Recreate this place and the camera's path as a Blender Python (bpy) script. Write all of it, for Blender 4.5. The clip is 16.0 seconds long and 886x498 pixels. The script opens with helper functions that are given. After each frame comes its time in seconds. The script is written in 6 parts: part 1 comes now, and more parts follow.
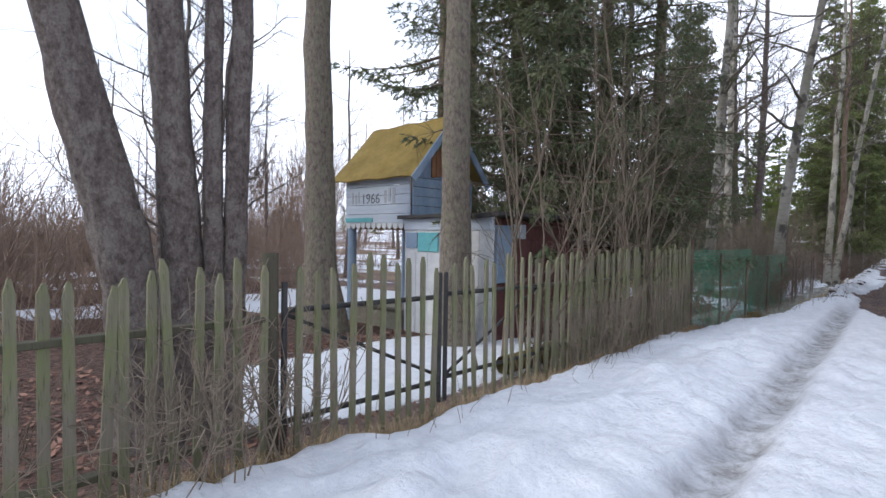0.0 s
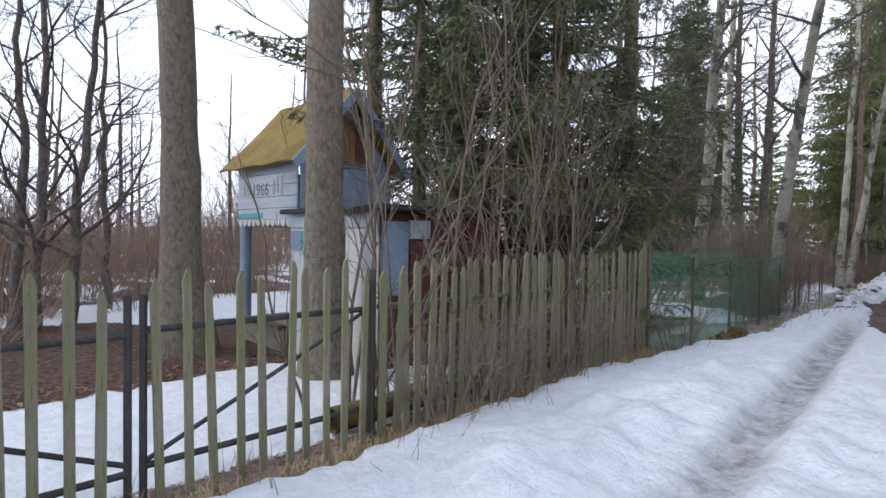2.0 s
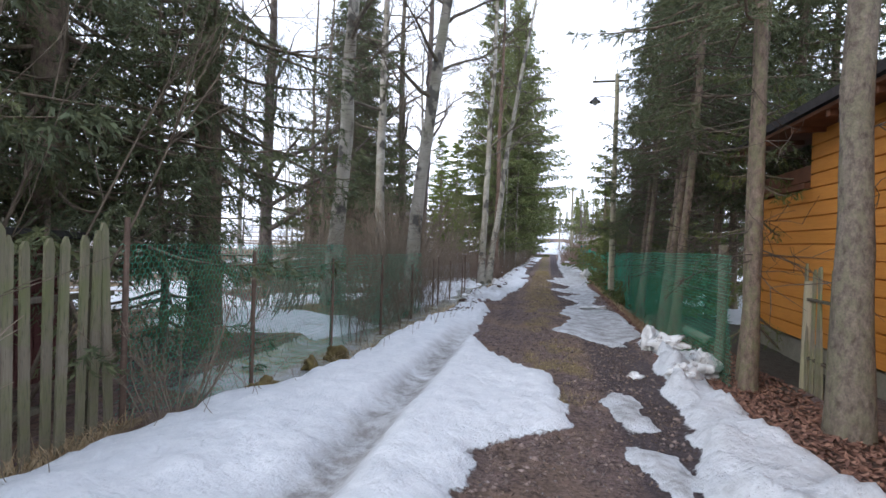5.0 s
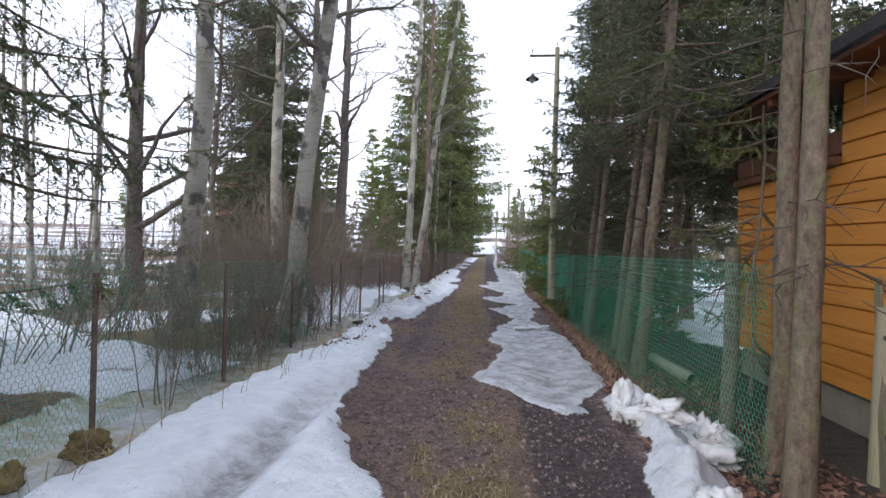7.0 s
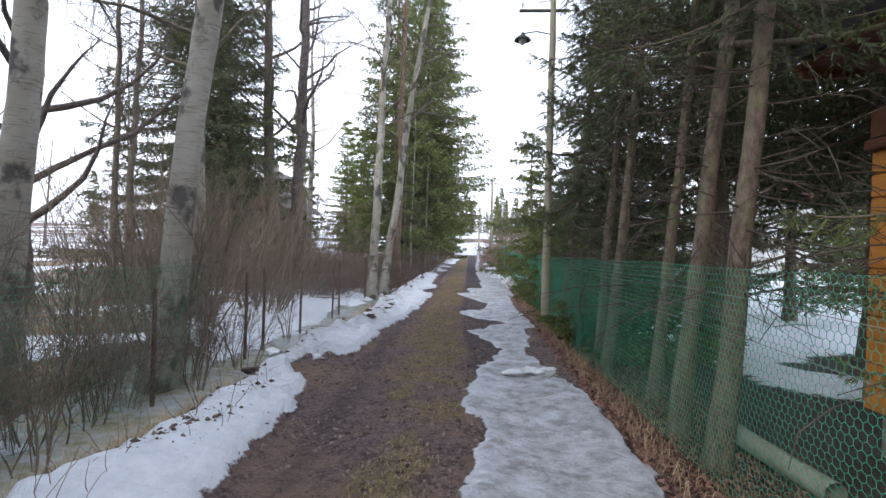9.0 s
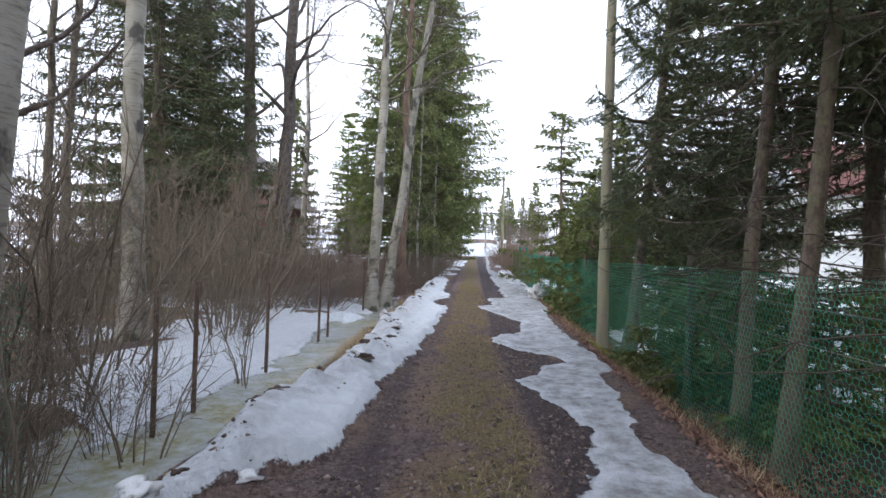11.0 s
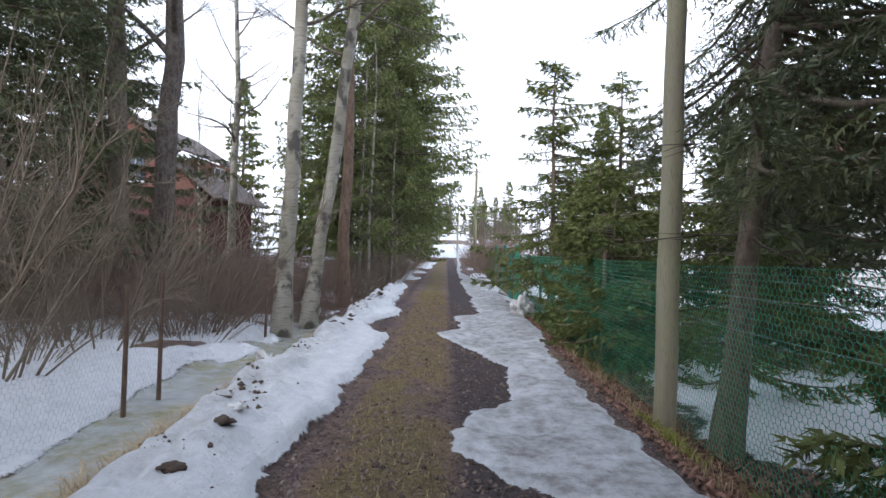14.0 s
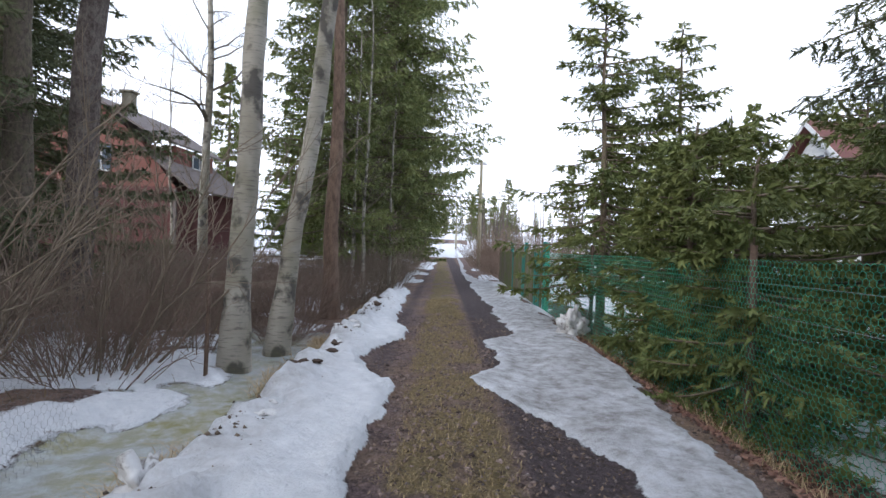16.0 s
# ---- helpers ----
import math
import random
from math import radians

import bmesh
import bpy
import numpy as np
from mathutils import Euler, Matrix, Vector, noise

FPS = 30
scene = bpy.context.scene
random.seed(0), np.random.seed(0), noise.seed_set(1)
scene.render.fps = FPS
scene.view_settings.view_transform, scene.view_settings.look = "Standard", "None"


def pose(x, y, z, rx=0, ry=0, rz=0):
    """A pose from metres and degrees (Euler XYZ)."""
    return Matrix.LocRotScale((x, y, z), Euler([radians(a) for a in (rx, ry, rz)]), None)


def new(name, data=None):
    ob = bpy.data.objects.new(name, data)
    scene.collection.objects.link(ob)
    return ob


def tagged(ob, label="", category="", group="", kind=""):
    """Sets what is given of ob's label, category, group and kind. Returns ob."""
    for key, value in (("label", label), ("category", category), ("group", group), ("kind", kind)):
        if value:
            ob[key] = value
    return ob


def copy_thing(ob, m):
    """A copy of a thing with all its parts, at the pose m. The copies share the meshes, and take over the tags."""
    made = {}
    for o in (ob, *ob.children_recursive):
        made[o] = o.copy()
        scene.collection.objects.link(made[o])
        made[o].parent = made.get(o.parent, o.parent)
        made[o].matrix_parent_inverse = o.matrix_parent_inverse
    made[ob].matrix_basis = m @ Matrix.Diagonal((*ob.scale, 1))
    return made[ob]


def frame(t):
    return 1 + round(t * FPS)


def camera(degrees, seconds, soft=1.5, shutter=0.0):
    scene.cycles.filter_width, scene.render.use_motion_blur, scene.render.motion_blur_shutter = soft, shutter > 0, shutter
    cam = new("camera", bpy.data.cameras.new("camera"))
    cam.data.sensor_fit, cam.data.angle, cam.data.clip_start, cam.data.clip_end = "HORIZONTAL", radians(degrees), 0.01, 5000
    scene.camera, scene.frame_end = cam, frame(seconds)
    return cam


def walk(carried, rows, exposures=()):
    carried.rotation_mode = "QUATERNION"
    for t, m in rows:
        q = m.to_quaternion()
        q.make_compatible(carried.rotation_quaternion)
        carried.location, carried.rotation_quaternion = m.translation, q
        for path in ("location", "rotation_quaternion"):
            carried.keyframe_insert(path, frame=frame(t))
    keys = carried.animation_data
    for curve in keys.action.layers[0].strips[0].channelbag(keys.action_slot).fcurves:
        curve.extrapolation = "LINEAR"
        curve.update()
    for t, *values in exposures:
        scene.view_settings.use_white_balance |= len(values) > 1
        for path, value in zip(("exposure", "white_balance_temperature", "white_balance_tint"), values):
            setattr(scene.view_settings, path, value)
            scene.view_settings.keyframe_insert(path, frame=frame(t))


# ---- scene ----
cam = camera(80.4, 16.0)
METRES, EYE, TILT, LEAN, TURN = 22.0, 1.4, 0.0, 0.0, 42.2
ROWS = [
    (0.0, 0.0, 0.0, 0.0, 0.02, -1.37, -0.88),
    (0.5, 0.0159, 0.0226, -0.0005, 2.41, -1.41, -0.83),
    (1.0, 0.035, 0.0426, 0.0008, 3.29, -1.53, -0.8),
    (1.5, 0.0529, 0.0624, 0.0013, 3.51, -1.5, -0.82),
    (2.0, 0.0735, 0.0804, 0.0012, 1.48, -1.48, -0.9),
    (2.5, 0.0929, 0.1004, 0.0007, -1.13, -1.51, -1.01),
    (3.0, 0.1142, 0.121, 0.0009, -5.9, -1.43, -1.09),
    (3.5, 0.1347, 0.1396, 0.0, -9.99, -1.24, -1.15),
    (4.0, 0.1564, 0.1576, -0.0004, -17.8, -1.08, -1.32),
    (4.5, 0.1748, 0.1778, -0.0025, -23.19, -0.93, -1.49),
    (5.0, 0.1953, 0.1989, -0.0043, -29.73, -0.78, -1.58),
    (7.5, 0.3081, 0.3113, -0.0026, -37.21, -0.6, -1.45),
    (8.0, 0.3306, 0.3338, -0.0029, -38.2, -0.53, -1.49),
    (8.5, 0.3535, 0.3592, -0.0035, -38.11, -0.55, -1.55),
    (9.0, 0.3743, 0.3852, -0.0034, -38.22, -0.53, -1.52),
    (9.5, 0.3914, 0.4133, -0.0026, -37.9, -0.53, -1.63),
    (12.0, 0.4873, 0.552, -0.0042, -37.87, -0.45, -1.65),
    (12.5, 0.5118, 0.5743, -0.0041, -38.25, -0.42, -1.64),
    (13.0, 0.5375, 0.5955, -0.0065, -40.4, -0.3, -1.54),
    (13.5, 0.5608, 0.6156, -0.0074, -40.37, -0.23, -1.67),
    (14.0, 0.5816, 0.6386, -0.0095, -40.84, -0.19, -1.69),
    (14.5, 0.6004, 0.6646, -0.0117, -40.44, -0.22, -1.87),
    (15.0, 0.6201, 0.6936, -0.0127, -40.6, -0.26, -1.85),
    (15.5, 0.6364, 0.7213, -0.0118, -40.48, -0.21, -1.95),
    (16.0, 0.6535, 0.7482, -0.0132, -41.35, -0.18, -1.89),
]
walk(cam, [(t, pose(0, 0, EYE, TILT, LEAN, TURN) @ pose(METRES * x, METRES * y, METRES * z, 90 + pitch, roll, yaw)) for t, x, y, z, yaw, pitch, roll in ROWS],
     exposures=[(0.0, 0.85, 6100, 11), (3.0, 1.0, 6100, 11), (5.0, 1.14, 6100, 10), (7.5, 1.22, 6150, 11), (12.0, 1.25, 6150, 10), (16.0, 1.02, 6200, 10)])

# ---- world, sun, exposure ----
SUN_EL, SUN_AZ = 26.0, 217.0
world = bpy.data.worlds.new("sky")
scene.world = world
world.use_nodes = True
wn, wl = world.node_tree.nodes, world.node_tree.links
wn.clear()
w_out, w_bg, w_sky = wn.new("ShaderNodeOutputWorld"), wn.new("ShaderNodeBackground"), wn.new("ShaderNodeTexSky")
w_sky.sky_type, w_sky.sun_disc = "NISHITA", False
w_sky.sun_elevation, w_sky.sun_rotation = radians(SUN_EL), radians(SUN_AZ)
w_gain = wn.new("ShaderNodeMix")
w_gain.data_type, w_gain.blend_type = "RGBA", "MULTIPLY"
w_gain.inputs[0].default_value = 1.0
w_gain.inputs[7].default_value = (0.9, 0.9, 0.9, 1)
wl.new(w_sky.outputs[0], w_gain.inputs[6])
w_co, w_map = wn.new("ShaderNodeTexCoord"), wn.new("ShaderNodeMapping")
w_map.inputs["Scale"].default_value = (1.0, 1.0, 2.6)
w_noise = wn.new("ShaderNodeTexNoise")
w_noise.inputs["Scale"].default_value, w_noise.inputs["Detail"].default_value = 1.7, 6
w_ramp = wn.new("ShaderNodeMapRange")
w_ramp.inputs[1].default_value, w_ramp.inputs[2].default_value = 0.36, 0.62
w_ramp.inputs[3].default_value, w_ramp.inputs[4].default_value = 0.25, 1.0
w_mix = wn.new("ShaderNodeMix")
w_mix.data_type = "RGBA"
w_mix.inputs[7].default_value = (9.9, 10.4, 11.7, 1)
wl.new(w_co.outputs["Generated"], w_map.inputs[0])
wl.new(w_map.outputs[0], w_noise.inputs["Vector"])
wl.new(w_noise.outputs[0], w_ramp.inputs[0])
w_sep, w_haze, w_max = wn.new("ShaderNodeSeparateXYZ"), wn.new("ShaderNodeMapRange"), wn.new("ShaderNodeMath")
w_haze.inputs[1].default_value, w_haze.inputs[2].default_value, w_haze.inputs[3].default_value, w_haze.inputs[4].default_value = 0.16, 0.5, 1.0, 0.0
w_max.operation = "MAXIMUM"
wl.new(w_co.outputs["Generated"], w_sep.inputs[0])
wl.new(w_sep.outputs[2], w_haze.inputs[0])
wl.new(w_ramp.outputs[0], w_max.inputs[0])
wl.new(w_haze.outputs[0], w_max.inputs[1])
wl.new(w_max.outputs[0], w_mix.inputs[0])
wl.new(w_gain.outputs[2], w_mix.inputs[6])
wl.new(w_mix.outputs[2], w_bg.inputs[0])
w_bg.inputs[1].default_value = 0.1
wl.new(w_bg.outputs[0], w_out.inputs[0])
sun = new("sun", bpy.data.lights.new("sun", "SUN"))
sun.data.energy, sun.data.angle, sun.data.color = 0.9, radians(20), (1.0, 0.95, 0.88)
sun.matrix_world = pose(0, 0, 30, 90 - SUN_EL, 0, 180 - SUN_AZ)


# ---- materials ----
class Mat:
    """A small wrapper that strings shader nodes together."""

    def __init__(self, name, rough=0.85, metal=0.0):
        self.m = bpy.data.materials.new(name)
        self.m.use_nodes = True
        self.n, self.l = self.m.node_tree.nodes, self.m.node_tree.links
        self.b = self.n["Principled BSDF"]
        self.b.inputs["Roughness"].default_value = rough
        self.b.inputs["Metallic"].default_value = metal
        self.b.inputs["Specular IOR Level"].default_value = 0.3
        self.co = self.n.new("ShaderNodeTexCoord").outputs["Object"]
        self.world = None

    def put(self, socket, v):
        if hasattr(v, "is_linked"):
            self.l.new(v, socket)
        elif isinstance(v, tuple) and len(v) == 3 and socket.type == "RGBA":
            socket.default_value = (*v, 1)
        else:
            socket.default_value = v

    def pos(self):
        if self.world is None:
            self.world = self.n.new("ShaderNodeNewGeometry").outputs["Position"]
        return self.world

    def noise(self, scale, detail=4, stretch=(1, 1, 1), at=None, rough=0.55):
        t = self.n.new("ShaderNodeTexNoise")
        t.inputs["Scale"].default_value, t.inputs["Detail"].default_value, t.inputs["Roughness"].default_value = scale, detail, rough
        mp = self.n.new("ShaderNodeMapping")
        mp.inputs["Scale"].default_value = stretch
        self.l.new(at or self.co, mp.inputs[0])
        self.l.new(mp.outputs[0], t.inputs["Vector"])
        return t.outputs[0]

    def voronoi(self, scale, at=None, feature="F1", out=0):
        t = self.n.new("ShaderNodeTexVoronoi")
        t.feature = feature
        t.inputs["Scale"].default_value = scale
        self.l.new(at or self.co, t.inputs["Vector"])
        return t.outputs[out]

    def ramp(self, v, a, b, lo=0.0, hi=1.0):
        r = self.n.new("ShaderNodeMapRange")
        self.put(r.inputs[0], v)
        for i, x in enumerate((a, b, lo, hi)):
            r.inputs[i + 1].default_value = x
        return r.outputs[0]

    def math(self, op, a, b=0.0):
        r = self.n.new("ShaderNodeMath")
        r.operation = op
        self.put(r.inputs[0], a)
        self.put(r.inputs[1], b)
        return r.outputs[0]

    def mix(self, f, a, b, mode="MIX"):
        r = self.n.new("ShaderNodeMix")
        r.data_type, r.blend_type = "RGBA", mode
        self.put(r.inputs[0], f)
        self.put(r.inputs[6], a)
        self.put(r.inputs[7], b)
        return r.outputs[2]

    def attr(self, name):
        a = self.n.new("ShaderNodeAttribute")
        a.attribute_name = name
        return a.outputs["Fac"]

    def rnd(self):
        return self.n.new("ShaderNodeObjectInfo").outputs["Random"]

    def island(self):
        return self.n.new("ShaderNodeNewGeometry").outputs["Random Per Island"]

    def bump(self, h, strength=0.4, dist=0.02):
        r = self.n.new("ShaderNodeBump")
        r.inputs["Strength"].default_value, r.inputs["Distance"].default_value = strength, dist
        self.put(r.inputs["Height"], h)
        self.l.new(r.outputs[0], self.b.inputs["Normal"])
        return self

    def color(self, c):
        self.put(self.b.inputs["Base Color"], c)
        return self

    def rough(self, c):
        self.put(self.b.inputs["Roughness"], c)
        return self


def bark(name, dark, light, lichen, amount=0.35, stretch=0.3, scale=14):
    k = Mat(name, 0.92)
    fine = k.noise(scale, 7, (1, 1, stretch), rough=0.7)
    big = k.noise(10.0, 7, (1, 1, 0.6), rough=0.72)
    c = k.mix(k.ramp(fine, 0.33, 0.66), dark, light)
    c = k.mix(k.math("MULTIPLY", k.ramp(big, 0.47, 0.57), amount), c, lichen)
    c = k.mix(k.ramp(k.noise(60, 3), 0.3, 0.7, 0.0, 0.45), c, dark)
    return k.color(c).bump(fine, 0.8, 0.03).m


def birch_bark(name):
    k = Mat(name, 0.75)
    lines = k.noise(7, 5, (0.7, 0.7, 6), rough=0.7)
    blot = k.noise(3.2, 4, (1, 1, 0.8))
    c = k.mix(k.ramp(k.noise(1.5, 2), 0.35, 0.65), (0.42, 0.39, 0.335), (0.26, 0.235, 0.185))
    c = k.mix(k.ramp(lines, 0.52, 0.66, 0, 0.65), c, (0.09, 0.08, 0.075))
    c = k.mix(k.ramp(blot, 0.52, 0.6, 0, 0.85), c, (0.06, 0.055, 0.05))
    c = k.mix(k.ramp(k.noise(2.0, 3), 0.5, 0.7, 0, 0.5), c, (0.15, 0.15, 0.08))
    return k.color(c).bump(lines, 0.5, 0.02).m


def plain(name, base, other, scale=6, rough=0.8, bump=0.3, metal=0.0, stretch=(1, 1, 1)):
    k = Mat(name, rough, metal)
    f = k.noise(scale, 6, stretch, rough=0.65)
    c = k.mix(k.ramp(f, 0.3, 0.7), base, other)
    c = k.mix(k.ramp(k.noise(scale * 6, 3, stretch), 0.3, 0.75, 0, 0.35), c, tuple(v * 0.6 for v in base))
    return k.color(c).bump(f, bump, 0.01).m


def needle_mat(name, a, b, tip):
    k = Mat(name, 0.7)
    c = k.mix(k.island(), a, b)
    c = k.mix(k.ramp(k.noise(0.9, 3), 0.45, 0.68, 0, 0.7), c, tip)
    return k.color(c).m


def weathered(name, grey, warm, moss, amount=0.6):
    k = Mat(name, 0.9)
    grain = k.noise(9, 6, (7, 7, 0.4), rough=0.7)
    c = k.mix(k.ramp(grain, 0.3, 0.7), grey, warm)
    c = k.mix(k.ramp(k.rnd(), 0, 1, 0, 0.75), c, tuple(v * 0.5 for v in warm))
    c = k.mix(k.math("MULTIPLY", k.ramp(k.noise(2.2, 5), 0.42, 0.6), amount), c, moss)
    c = k.mix(k.ramp(k.noise(45, 3, (3, 3, 0.3)), 0.55, 0.75, 0, 0.6), c, tuple(v * 0.3 for v in grey))
    return k.color(c).bump(grain, 0.6, 0.008).m


M_SPRUCE_BARK = bark("spruce_bark", (0.085, 0.062, 0.048), (0.29, 0.22, 0.17), (0.2, 0.22, 0.1), 0.45, 0.45, 22)
M_GREY_BARK = bark("grey_bark", (0.075, 0.06, 0.048), (0.27, 0.225, 0.18), (0.2, 0.195, 0.12), 0.55, 0.5, 24)
M_ALDER_BARK = bark("alder_bark", (0.05, 0.039, 0.035), (0.2, 0.162, 0.142), (0.28, 0.25, 0.22), 0.5, 0.7, 26)
M_PINE_BARK = bark("pine_bark", (0.09, 0.06, 0.045), (0.28, 0.19, 0.14), (0.2, 0.14, 0.1), 0.3, 0.35, 12)
M_BIRCH = birch_bark("birch_bark")
M_TWIG = plain("twig_bark", (0.075, 0.058, 0.046), (0.15, 0.12, 0.095), 5, 0.9)
M_RED_TWIG = plain("red_twig_bark", (0.2, 0.14, 0.105), (0.35, 0.25, 0.185), 5, 0.9)
M_HEDGE = plain("hedge_twig_bark", (0.17, 0.118, 0.095), (0.3, 0.22, 0.175), 5, 0.9)
M_WILLOW = plain("willow_bark", (0.095, 0.075, 0.055), (0.21, 0.165, 0.12), 5, 0.9)
M_BUSH = plain("bush_bark", (0.15, 0.118, 0.09), (0.29, 0.235, 0.175), 5, 0.9)
M_NEEDLE = needle_mat("spruce_needles", (0.08, 0.105, 0.032), (0.16, 0.185, 0.06), (0.215, 0.225, 0.07))
M_NEEDLE_DARK = needle_mat("old_spruce_needles", (0.072, 0.09, 0.05), (0.135, 0.155, 0.08), (0.17, 0.18, 0.075))
M_NEEDLE_LANE = needle_mat("lane_spruce_needles", (0.12, 0.15, 0.055), (0.21, 0.24, 0.09), (0.25, 0.265, 0.095))
M_NEEDLE_BRIGHT = needle_mat("thuja_needles", (0.09, 0.14, 0.025), (0.18, 0.23, 0.045), (0.22, 0.24, 0.06))
M_PICKET = weathered("weathered_picket_wood", (0.145, 0.132, 0.098), (0.275, 0.24, 0.175), (0.14, 0.165, 0.06), 0.8)
M_PICKET_DARK = weathered("dark_rail_wood", (0.07, 0.06, 0.048), (0.13, 0.108, 0.08), (0.09, 0.1, 0.05), 0.4)
M_POLE = weathered("utility_pole_wood", (0.36, 0.31, 0.225), (0.48, 0.42, 0.31), (0.34, 0.33, 0.18), 0.5)
M_GREEN_MESH = plain("green_plastic_wire", (0.035, 0.33, 0.2), (0.07, 0.44, 0.28), 3, 0.4, 0.05)
M_WIRE = plain("galvanised_wire", (0.25, 0.25, 0.25), (0.36, 0.36, 0.35), 8, 0.5, 0.1, 0.6)
M_RUST = plain("rusty_steel", (0.1, 0.066, 0.052), (0.19, 0.13, 0.095), 9, 0.8, 0.3)
M_DARK_METAL = plain("dark_steel", (0.04, 0.04, 0.042), (0.08, 0.075, 0.07), 9, 0.6, 0.2, 0.3)


def ground_material():
    k = Mat("ground_mix", 0.9)
    p = k.pos()
    n1, n2, n3 = k.noise(1.1, 5, at=p), k.noise(7, 6, at=p, rough=0.7), k.noise(38, 5, at=p, rough=0.75)
    stones = k.voronoi(55, p)
    edge = k.math("ADD", k.math("MULTIPLY", k.math("SUBTRACT", n2, 0.5), 0.5), k.math("MULTIPLY", k.math("SUBTRACT", n3, 0.5), 0.35))

    def cover(name, a=0.45, b=0.55):
        return k.ramp(k.math("ADD", k.attr(name), edge), a, b)

    # bare earth and gravel
    c = k.mix(k.ramp(n3, 0.32, 0.68), (0.085, 0.06, 0.058), (0.345, 0.245, 0.235))
    c = k.mix(k.ramp(k.noise(13, 8, at=p, rough=0.82), 0.38, 0.5, 0.8, 0.0), c, (0.045, 0.032, 0.03))
    c = k.mix(k.ramp(stones, 0.0, 0.3, 0.4, 0.0), c, (0.24, 0.19, 0.175))
    c = k.mix(k.ramp(k.math("ADD", n1, k.math("MULTIPLY", n3, 0.35)), 0.6, 0.85, 0, 0.75), c, (0.33, 0.225, 0.145))
    tan = k.mix(k.ramp(n3, 0.3, 0.7), (0.2, 0.13, 0.085), (0.36, 0.25, 0.165))
    c = k.mix(k.math("MULTIPLY", cover("sand", 0.4, 0.65), 0.85), c, tan)
    wet = k.mix(k.ramp(k.noise(24, 6, at=p, rough=0.75), 0.35, 0.65), (0.035, 0.028, 0.031), (0.14, 0.11, 0.118))
    c = k.mix(k.math("MULTIPLY", cover("track", 0.35, 0.7), 0.9), c, wet)
    # leaf litter
    litter = k.mix(k.ramp(k.voronoi(30, p, out=1), 0.2, 0.8), (0.065, 0.036, 0.028), (0.2, 0.115, 0.08))
    c = k.mix(cover("litter", 0.35, 0.6), c, litter)
    dark = k.mix(k.ramp(n3, 0.3, 0.7), (0.05, 0.045, 0.036), (0.14, 0.12, 0.095))
    c = k.mix(cover("humus", 0.3, 0.7), c, dark)
    # short grass and moss on the crown
    grass = k.mix(k.ramp(n3, 0.3, 0.7), (0.115, 0.09, 0.038), (0.35, 0.275, 0.12))
    c = k.mix(k.math("MULTIPLY", cover("grass", 0.35, 0.75), 0.8), c, grass)
    c = k.mix(k.ramp(k.noise(10, 7, at=p, rough=0.78), 0.36, 0.5, 0.75, 0.0), c, (0.05, 0.036, 0.03))
    straw = k.mix(k.ramp(k.noise(26, 6, (3, 1, 1), p, 0.7), 0.3, 0.7), (0.20, 0.145, 0.085), (0.44, 0.33, 0.2))
    c = k.mix(cover("straw", 0.35, 0.65), c, straw)
    # meltwater with grey ice
    icef = cover("ice", 0.45, 0.55)
    icec = k.mix(k.ramp(n1, 0.38, 0.62), (0.33, 0.345, 0.33), (0.25, 0.23, 0.11))
    icec = k.mix(k.ramp(n2, 0.4, 0.65, 0, 0.6), icec, (0.5, 0.54, 0.58))
    c = k.mix(icef, c, icec)
    # snow, dirty where thin
    sf = cover("snow", 0.47, 0.53)
    coarse = k.noise(15, 6, at=p, rough=0.72)
    white = k.mix(k.ramp(n2, 0.35, 0.68), (0.78, 0.795, 0.82), (0.64, 0.665, 0.70))
    white = k.mix(k.ramp(coarse, 0.52, 0.72, 0, 0.45), white, (0.5, 0.515, 0.54))
    grit = k.mix(k.ramp(k.noise(9, 5, at=p, rough=0.65), 0.35, 0.6), (0.25, 0.235, 0.225), (0.46, 0.465, 0.475))
    white = k.mix(k.math("MULTIPLY", k.attr("dirt"), k.ramp(k.noise(2.6, 6, at=p, rough=0.7), 0.22, 0.52)), white, grit)
    white = k.mix(k.ramp(k.voronoi(11, p), 0.0, 0.07, 0.75, 0.0), white, (0.12, 0.09, 0.07))
    c = k.mix(sf, c, white)
    k.color(c)
    rough = k.ramp(icef, 0, 1, 0.92, 0.14)
    rough = k.math("MAXIMUM", rough, k.math("MULTIPLY", sf, 0.6))
    k.rough(rough)
    clods = k.noise(13, 8, at=p, rough=0.82)
    h = k.math("ADD", k.math("MULTIPLY", clods, 1.8), k.math("ADD", n3, k.math("MULTIPLY", stones, -0.5)))
    soft = k.math("MAXIMUM", sf, icef)
    h = k.math("MULTIPLY", h, k.ramp(soft, 0, 1, 1.0, 0.05))
    h = k.math("ADD", h, k.math("MULTIPLY", n2, k.ramp(icef, 0, 1, 0.9, 0.05)))
    h = k.math("ADD", h, k.math("MULTIPLY", coarse, k.math("MULTIPLY", sf, 1.0)))
    k.bump(h, 0.9, 0.04)
    return k.m


M_GROUND = ground_material()


# ---- building helpers ----
def smooth(e0, e1, v):
    t = np.clip((np.asarray(v, float) - e0) / (e1 - e0), 0, 1)
    return t * t * (3 - 2 * t)


LATTICE = np.random.RandomState(7).rand(256, 256)


